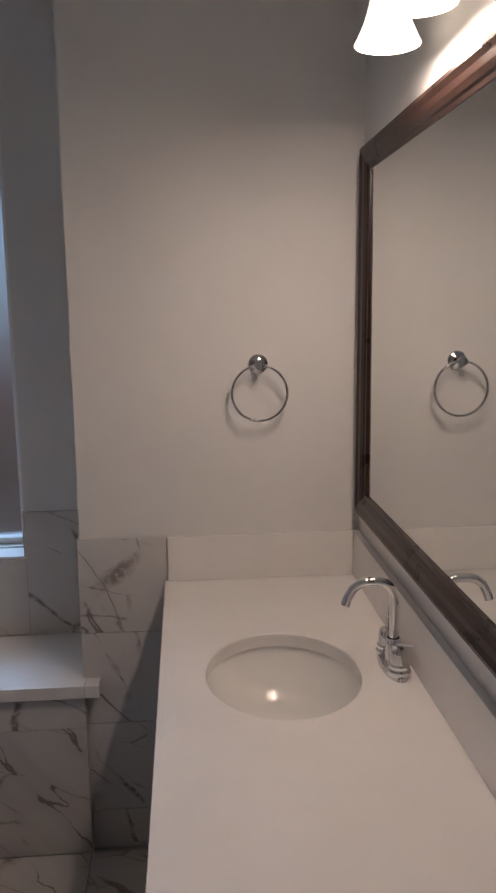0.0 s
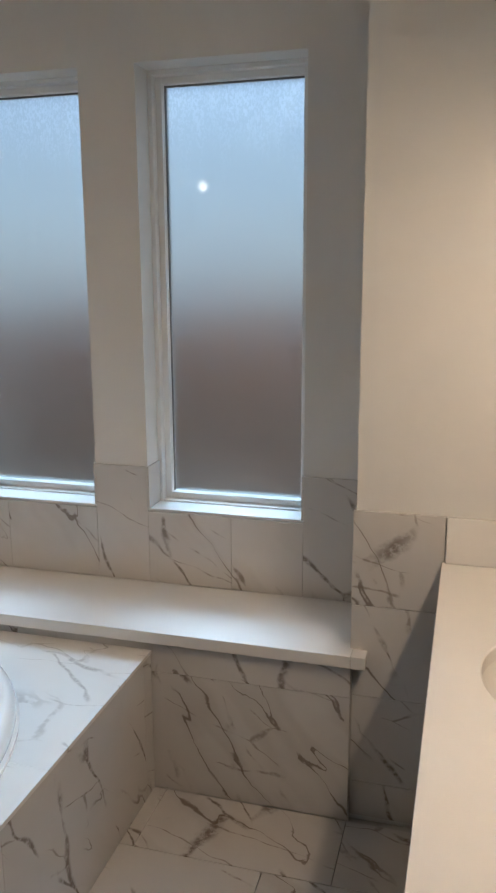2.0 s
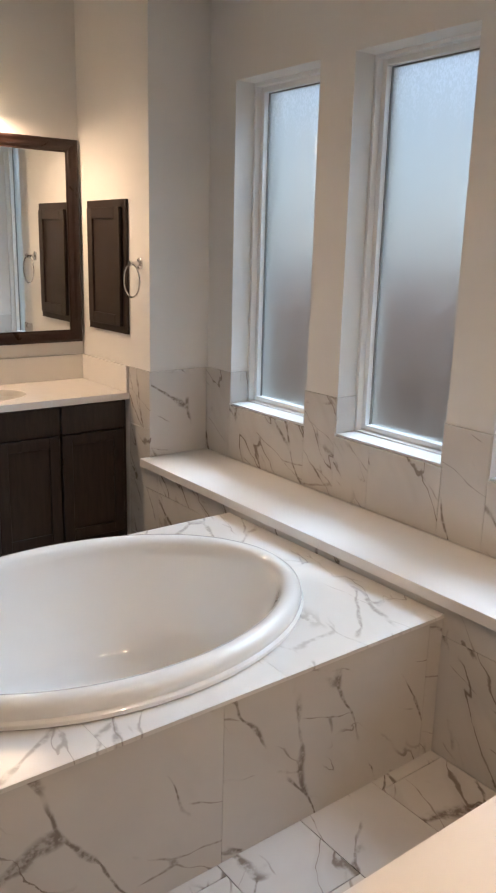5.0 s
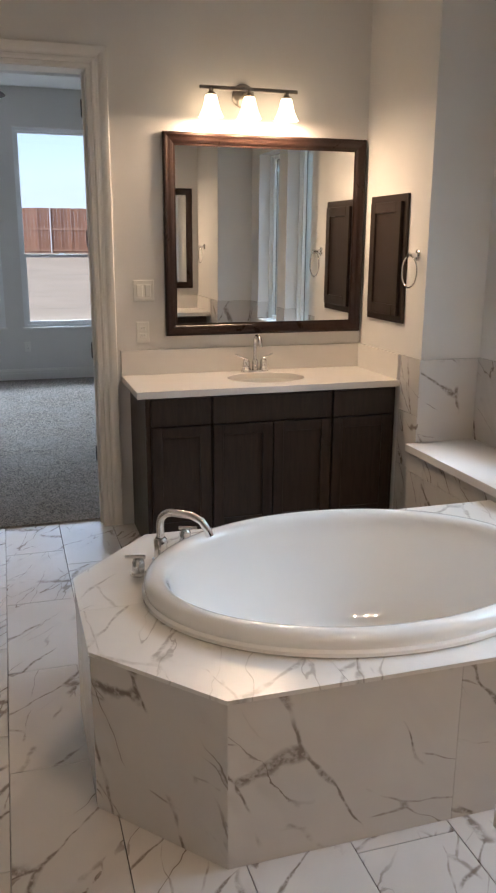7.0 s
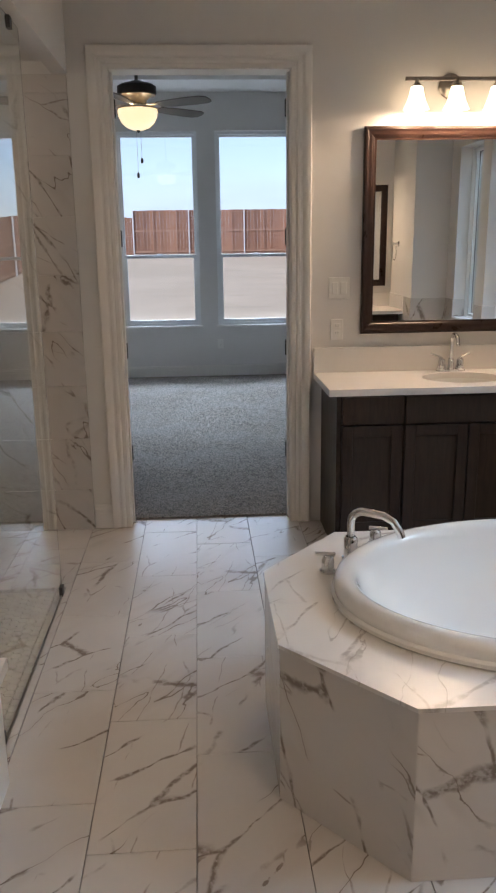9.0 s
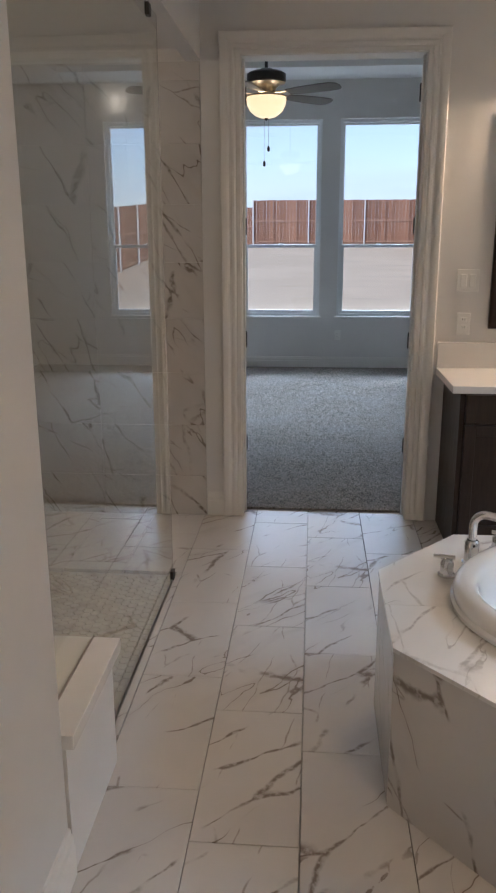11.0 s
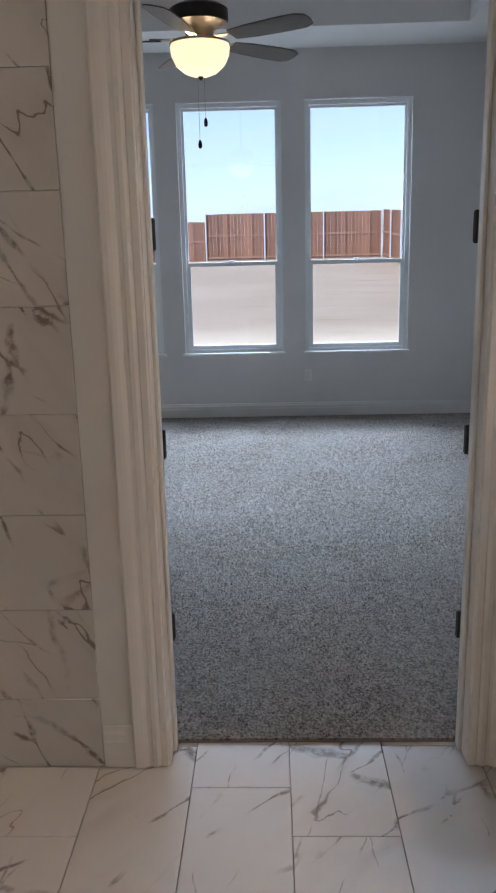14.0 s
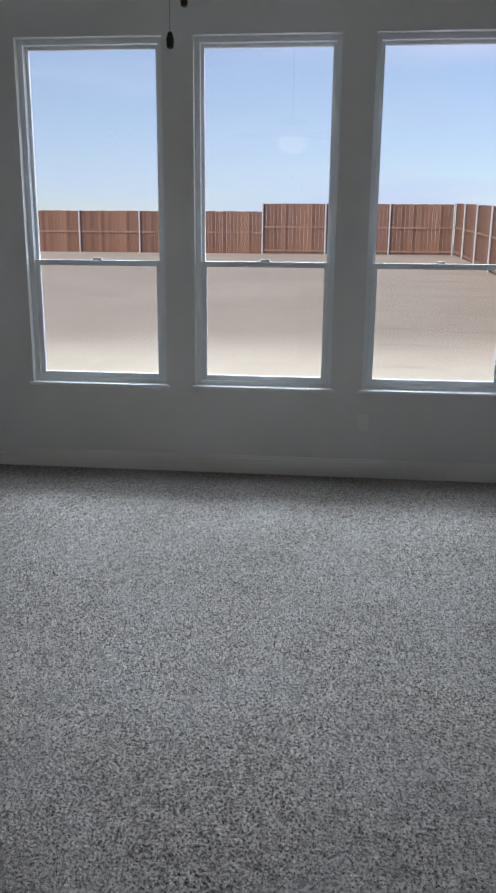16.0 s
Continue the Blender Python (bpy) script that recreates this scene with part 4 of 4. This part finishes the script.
def wall_plate(name, m, label, kind):
    f = thing(name, (0, 0, 0), label, "outlet" if kind == "outlet" else "switch")
    wide = 0.115 if kind == "switch" else 0.07
    part("plate", box(bm_new(), 0.0, 0.006, -wide / 2, wide / 2, -0.057, 0.057, 0.003, 2), PLASTIC, f)
    if kind == "outlet":
        for z in (-0.02, 0.02):
            r = part("receptacle", box(bm_new(), 0.006, 0.008, -0.017, 0.017, z - 0.014, z + 0.014, 0.001, 1), PLASTIC, f)
            for y, h in ((-0.006, 0.009), (0.006, 0.007)):
                s = part("slot", box(bm_new(), 0.0078, 0.0085, y - 0.001, y + 0.001, z - 0.001, z + h), DARK, r)
    else:
        for y in (-0.023, 0.023):
            part("rocker", box(bm_new(), 0.006, 0.010, y - 0.016, y + 0.016, -0.033, 0.033, 0.002, 1), PLASTIC, f)
    put(f, m)


wall_plate("wall_outlet", pose(WX, 1.69, 1.11), "white duplex outlet on the bathroom wall", "outlet")
wall_plate("light_switch", pose(WX, 1.70, 1.335), "white double rocker light switch on the bathroom wall", "switch")
wall_plate("wall_outlet", pose(BX0, 1.19, 0.40), "white duplex outlet on the bedroom wall", "outlet")

# ---------------------------------------------------------------- shower
GY = 0.252
bench = thing("shower_bench", (-1.75, 0, 0), "low shower bench with a white quartz seat", "bench")
part("seat", box(bm_new(), -0.268, 0.215, -1.25, 0.338 + 0.0, 0.362, 0.402, 0.003, 2), QUARTZ, bench, "white quartz seat slab")
part("base", box(bm_new(), -0.23, 0.215, -1.25, 0.318, -0.02, 0.362), PAINT, bench, "white painted bench base")
panel = thing("shower_glass_panel", (-2.4, GY, 0), "frameless clear glass shower panel with dark clips", "shower screen")
bm = bm_new()
outline = [(-3.316, 0.008), (-2.025, 0.008), (-2.025, 0.405), (-1.54, 0.405), (-1.54, 2.405), (-3.316, 2.405)]
fr, bk = [[bm.verts.new((x + 2.4, s * 0.005, z)) for x, z in outline] for s in (-1, 1)]
bm.faces.new(fr)
bm.faces.new(list(reversed(bk)))
for k in range(6):
    bm.faces.new((fr[k], fr[(k + 1) % 6], bk[(k + 1) % 6], bk[k]))
part("pane", bm, SHOWERGLASS, panel, "clear glass pane").visible_shadow = False
panel.rotation_euler.z = radians(-0.2)
part("channel", box(bm_new(), -0.916, 0.375, -0.0075, 0.0075, 0.001, 0.010, 0.001, 1), NICKEL, panel, "slim metal floor channel")
part("channel", box(bm_new(), 0.385, 0.855, -0.007, 0.007, 0.4025, 0.409, 0.001, 1), NICKEL, panel)
for x, z in ((-3.305, 0.025), (-2.165, 0.025), (-3.15, 2.385), (-1.9, 2.385)):
    part("clip", box(bm_new(), x + 2.4 - 0.022, x + 2.4 + 0.022, -0.013, 0.013, z - 0.022, z + 0.022, 0.003, 2), BLACKMETAL, panel, "dark metal glass clip")

# recessed lamp in the lowered shower ceiling
solid("ceiling_shower", box(bm_new(), WX, -1.53, -1.26, SY - 0.075, 2.47, CH), PAINT, "lowered painted ceiling of the shower", "ceiling", kind="structure")
down = thing("recessed_downlight", (-2.85, -0.45, 2.47), "small round lit recessed downlight in the shower ceiling", "ceiling lamp")
part("trim_ring", lathe(bm_new(), [(0.048, -0.001), (0.075, -0.001), (0.078, -0.006), (0.070, -0.010), (0.050, -0.004)], 32), PLASTIC, down, "", True)
part("lens", lathe(bm_new(), [(0, -0.012), (0.03, -0.010), (0.049, -0.003), (0.049, -0.001)], 24), LENS, down, "lit lens", True)
bulb("downlight_bulb", (-2.85, -0.45, 2.43), DOWNLIGHT, (1.0, 0.80, 0.56), 0.03)

# ---------------------------------------------------------------- ceiling fan
FX, FY = -6.5, 0.505
fan = thing("ceiling_fan", (FX, FY, 3.55), "ceiling fan with dark blades and a lit glass bowl lamp", "ceiling fan")
zo = -3.55
part("canopy", lathe(bm_new(), [(0, 0), (0.065, 0), (0.062, -0.03), (0.03, -0.06), (0.014, -0.065)], 24), BLACKMETAL, fan, "", True)
part("downrod", tube(bm_new(), [(0, 0, -0.03), (0, 0, 2.78 + zo)], 0.013, 12), BLACKMETAL, fan, "", True)
part("motor_housing", lathe(bm_new(), [(0, 2.80), (0.04, 2.80), (0.06, 2.79), (0.125, 2.775), (0.150, 2.76), (0.152, 2.71), (0.145, 2.695), (0.10, 2.685), (0.075, 2.66), (0.07, 2.63), (0, 2.63)], 36, (0, 0, zo)), BLACKMETAL, fan, "dark bronze motor housing", True)
part("light_fitter", lathe(bm_new(), [(0.066, 2.635), (0.072, 2.628), (0.072, 2.618), (0.050, 2.612), (0.046, 2.60), (0, 2.60)], 36, (0, 0, zo)), NICKEL, fan, "", True)
for k in range(3):
    a = radians(20 + 120 * k)
    part("bowl_arm", tube(bm_new(), [(0.06 * math.cos(a), 0.06 * math.sin(a), 2.62 + zo), (0.11 * math.cos(a), 0.11 * math.sin(a), 2.615 + zo), (0.149 * math.cos(a), 0.149 * math.sin(a), 2.598 + zo)], 0.005, 8), NICKEL, fan, "", True)
part("bowl_rim", lathe(bm_new(), [(0.150, 2.594), (0.158, 2.594), (0.159, 2.602), (0.154, 2.606), (0.148, 2.602)], 36, (0, 0, zo)), NICKEL, fan, "thin nickel rim", True)
part("bowl", lathe(bm_new(), [(0.150, 2.598), (0.155, 2.58), (0.150, 2.545), (0.125, 2.495), (0.085, 2.462), (0.045, 2.447), (0, 2.443), (0, 2.447), (0.044, 2.451), (0.083, 2.466), (0.122, 2.498), (0.146, 2.546), (0.151, 2.58), (0.147, 2.598)], 36, (0, 0, zo)), BOWL, fan, "lit cream glass bowl", True)
for k in range(2):
    bulb("fan_bulb", (FX, FY + (k - 0.5) * 0.13, 2.585), FAN_BULB / 2, (1.0, 0.76, 0.48), 0.025)
part("finial", lathe(bm_new(), [(0, 2.447), (0.014, 2.445), (0.012, 2.435), (0.005, 2.427), (0, 2.425)], 16, (0, 0, zo)), BLACKMETAL, fan, "", True)
for k in range(5):
    a = radians(58 + 72 * k)
    bm = bm_new()
    outl = [(0.20, -0.045), (0.32, -0.062), (0.50, -0.070), (0.60, -0.068), (0.645, -0.045), (0.655, 0.0), (0.645, 0.045), (0.60, 0.068), (0.50, 0.070), (0.32, 0.062), (0.20, 0.045)]
    t, b = [[bm.verts.new((x, y, z - y * 0.21)) for x, y in outl] for z in (0.003, -0.003)]
    bm.faces.new(t)
    bm.faces.new(list(reversed(b)))
    for q in range(len(outl)):
        bm.faces.new((t[q], t[(q + 1) % len(outl)], b[(q + 1) % len(outl)], b[q]))
    blade = part("blade", bm, BLADE, fan, "dark wooden fan blade")
    blade.matrix_basis = Matrix.Translation((0, 0, 2.615 + zo)) @ pose(0, 0, 0, 0, 0, math.degrees(a))
    bm = bm_new()
    box(bm, 0.09, 0.26, -0.018, 0.018, 0.004, 0.010, 0.002, 1)
    part("blade_iron", bm, NICKEL, blade)
for dx, dy, z in ((0.0, 0.018, 2.222), (0.05, -0.012, 2.108)):
    bm = bm_new()
    tube(bm, [(dx, dy, 2.44 + zo), (dx, dy, z + 0.02 + zo)], 0.0012, 6)
    part("pull_chain", bm, NICKEL, fan)
    part("pull_fob", lathe(bm_new(), [(0, 0.022), (0.006, 0.018), (0.011, 0.0), (0.009, -0.02), (0, -0.024)], 14, (dx, dy, z + zo)), BLACKMETAL, fan, "dark pull-chain fob", True)

# ---------------------------------------------------------------- yard
def ground_z(x):
    return -0.25 + 1.42 * min(1, max(0, (-9.6 - x) / 25.4))


bm = bm_new()
xs = [2500, 60, 8, 2, -4, -9, -9.8, -12, -15, -18, -21, -24, -27, -30, -33, -36, -60, -200, -2500]
ys = [-2500, -200, -60, -30, -20, -12, -6, 0, 6, 12, 30, 60, 200, 2500]
gr = [[bm.verts.new((x, y, ground_z(x) - (0.3 if x > -9.5 else 0))) for y in ys] for x in xs]
for u, w in zip(gr, gr[1:]):
    for k in range(len(ys) - 1):
        bm.faces.new((u[k], u[k + 1], w[k + 1], w[k]))
solid("ground", bm, DIRT, "bare sandy dirt yard rising towards the fence", "ground", kind="structure", smooth=True)

FD = -35.2


def fence_section(p, q, z0, h, fall=0.0):
    """Pickets, two rails and a steel post between two points."""
    p, q = Vector(p), Vector(q)
    ln = (q - p).length
    lean = Matrix.Identity(4)
    lean[2][0] = fall / ln
    f = thing("fence_section", (p.x, p.y, z0), "section of red-brown cedar picket fence on steel posts", "fence", "yard fence")
    bm = bm_new()
    k = 0.0
    while k < ln - 0.01:
        top = h + random.uniform(-0.012, 0.012)
        box(bm, k + 0.003, min(ln, k + 0.14), 0.022, 0.038 + random.uniform(-0.003, 0.003), 0.03, top)
        k += 0.143
    bm.transform(lean)
    part("pickets", bm, CEDAR, f)["kind"] = "stuff"
    for z in (0.07 * h, 0.54 * h):
        bm = box(bm_new(), 0, ln, -0.018, 0.022, z - 0.03, z + 0.03)
        bm.transform(lean)
        part("rail", bm, SUNLIT_RAIL, f)
    bm = tube(bm_new(), [(0, -0.035, -0.3), (0, -0.035, h + 0.02)], 0.03, 10)
    part("post", bm, POST_METAL, f, "galvanized steel post", True)
    d = (q - p).normalized()
    put(f, Matrix.Translation((p.x, p.y, z0)) @ pose(0, 0, 0, 0, 0, math.degrees(math.atan2(d.y, d.x))))


def fence_row():
    for k in range(14):
        y = 5.41 - 2.39 * k
        low = 0.14 if k >= 3 else 0.0
        fence_section((FD, y - 2.39, 0), (FD, y, 0), 1.14 - low, 1.84 - low)
    for k in range(17):
        x = FD + 2.44 * k
        fence_section((x, 5.41, 0), (x + 2.44, 5.41, 0), ground_z(x), 1.84, ground_z(x + 2.44) - ground_z(x))


fence_row()

# ---------------------------------------------------------------- tiles, mosaic and carpet
def floor_tiles(x0, y0, x1, y1, skip=()):
    tiles(floor, plane((x0, y0, 0), (1, 0, 0), (0, 1, 0)), x1 - x0, y1 - y0, 0.606, 0.2975, FLOOR_TILE, (-3.888 - x0, 0.887 - y0), 0.202, gap=0.0024, d=0.019, skip=[(a - x0, b - y0, c - x0, e - y0) for a, b, c, e in skip])


floor_tiles(-4.314, 0.2925, 1.598, 2.955, [(-2.6, 1.5, -1.6, 2.96), (-4.32, 1.75, -3.8, 3.0), (-0.45, 1.75, 1.7, 3.0), (-0.01, 1.104, 0.13, 3.0)])
floor_tiles(-4.19, -1.25, -3.39, 0.2915)
floor_tiles(-3.388, 0.2625, 1.598, 0.2915)

tiles(tile_shower, Matrix.Translation(-tile_shower.location) @ plane((WX + 0.009, -1.255, 0.0), (0, 1, 0), (0, 0, 1)), 1.562, 2.41, 0.606, 0.2975, WALL_TILE, (0.35, 0.237), 0.0, gap=0.002)
tiles(tile_shower, Matrix.Translation(-tile_shower.location) @ plane((-1.539, -1.251, 0.0), (-1, 0, 0), (0, 0, 1)), 2.65, 2.468, 0.606, 0.2975, WALL_TILE, (0.2, 0.237), 0.303)
tiles(tile_shower, Matrix.Translation(-tile_shower.location) @ plane((-1.539, 0.168, 0.402), (0, -1, 0), (0, 0, 1)), 1.41, 2.066, 0.606, 0.2975, WALL_TILE, (0.2, 0.13), 0.303)
tiles(tile_strip_e, Matrix.Translation(-tile_strip_e.location) @ plane((JE - 0.009, TY - 0.009, 0.0), (1, 0, 0), (0, 0, 1)), 0.268, 1.013, 0.606, 0.2975, WALL_TILE, (0.0, 0.716), 0.0, gap=0.0018)
tiles(tile_strip_w, Matrix.Translation(-tile_strip_w.location) @ plane((-3.650, TY - 0.009, 0.0), (1, 0, 0), (0, 0, 1)), 0.212, 1.013, 0.606, 0.2975, WALL_TILE, (0.0, 0.716), 0.0, gap=0.0018)
band = Matrix.Translation(-tile_band.location)
tiles(tile_band, band @ plane((JW, WY - 0.008, 0.573), (1, 0, 0), (0, 0, 1)), JE - JW, 0.44, 0.9, 0.44, WALL_TILE, (0.3, 0.0), 0.0, gap=0.0008, d=0.007, skip=[(a - JW, WZ0 - 0.573, b - JW, 1.0) for a, b in BWIN])
tiles(tile_band, band @ plane((JE - 0.008, WY - 0.01, 0.573), (0, -1, 0), (0, 0, 1)), 0.343, 0.44, 0.606, 0.44, WALL_TILE, (0.0, 0.0), 0.0, d=0.007)
tiles(tile_band, band @ plane((JW + 0.008, TY - 0.008, 0.573), (0, 1, 0), (0, 0, 1)), 0.343, 0.44, 0.606, 0.44, WALL_TILE, (0.0, 0.0), 0.0, d=0.007)
tiles(wall_low, plane((JW, 2.956, 0.0), (1, 0, 0), (0, 0, 1)), JE - JW, 0.53, 1.3, 0.425, WALL_TILE, (0.15, 0.0), 0.0, gap=0.0014, d=0.0085)


def mosaic():
    """Small hexagons with open joints, sunk a little below the floor."""
    r, vs, fs = 0.0225, [], []
    dx, dy = r * math.sqrt(3) + 0.003, r * 1.5 + 0.0026
    x0, x1, y0, y1 = -3.385, -1.99, -1.25, 0.262
    for j in range(int((y1 - y0) / dy)):
        for i in range(int((x1 - x0) / dx)):
            cx, cy = x0 + r + i * dx + (dx / 2 if j % 2 else 0), y0 + r + j * dy
            if cx > x1 - r:
                continue
            b = len(vs)
            for rr, z in ((r, -0.02), (r, -0.0135), (r - 0.0012, -0.012)):
                vs += [(cx + rr * math.cos(radians(30 + 60 * k)), cy + rr * math.sin(radians(30 + 60 * k)), z) for k in range(6)]
            for o in (0, 6):
                fs += [(b + o + k, b + o + (k + 1) % 6, b + o + 6 + (k + 1) % 6, b + o + 6 + k) for k in range(6)]
            fs.append(tuple(b + 12 + k for k in range(6)))
    me = bpy.data.meshes.new("mosaic")
    me.from_pydata(vs, [], fs)
    me.materials.append(HEX)
    ob = new("mosaic", me)
    ob.parent = floor
    tagged(ob, "beige hexagonal mosaic shower floor", kind="stuff")


mosaic()
carpet_sheet = tagged(new("carpet", mesh_of("carpet", box(bm_new(), BX0 + 0.001, -4.316, BY0 + 0.001, BY1 - 0.001, 0.003, 0.012, 0.004, 2), CARPET)), "grey-beige flecked cut-pile carpet", "carpet", kind="structure")


def tufts():
    """Cut pile: small leaning three-sided tufts over the part of the carpet that is walked up to."""
    x0, x1, y0, y1, s = BX0 + 0.02, -4.319, BY0 + 0.02, BY1 - 0.02, 0.0088
    rng = np.random.default_rng(5)
    gx, gy = np.meshgrid(np.arange(x0, x1, s), np.arange(y0, y1, s))
    n = gx.size
    cx, cy = gx.ravel() + rng.uniform(-0.4, 0.4, n) * s, gy.ravel() + rng.uniform(-0.4, 0.4, n) * s
    cx = np.minimum(cx, x1)
    a0, r = rng.uniform(0, 6.283, n), rng.uniform(0.0046, 0.0068, n)
    v = np.empty((n, 4, 3), dtype=np.float32)
    for k in range(3):
        v[:, k, 0], v[:, k, 1], v[:, k, 2] = cx + r * np.cos(a0 + k * 2.0944), cy + r * np.sin(a0 + k * 2.0944), 0.008
    v[:, 3, 0], v[:, 3, 1] = cx + rng.normal(0, 0.004, n), cy + rng.normal(0, 0.004, n)
    v[:, 3, 2] = 0.0135 + rng.uniform(0, 0.0055, n)
    base = (np.arange(n) * 4)[:, None, None]
    f = (base + np.array([[0, 1, 3], [1, 2, 3], [2, 0, 3]])[None]).reshape(-1).astype(np.int32)
    me = bpy.data.meshes.new("pile")
    me.vertices.add(n * 4)
    me.vertices.foreach_set("co", v.ravel())
    me.loops.add(len(f))
    me.loops.foreach_set("vertex_index", f)
    me.polygons.add(n * 3)
    me.polygons.foreach_set("loop_start", np.arange(0, n * 9, 3, dtype=np.int32))
    me.update(calc_edges=True)
    me.validate()
    me.materials.append(CARPET)
    ob = new("pile", me)
    ob.parent = carpet_sheet
    tagged(ob, "cut pile of the carpet", kind="stuff")


tufts()
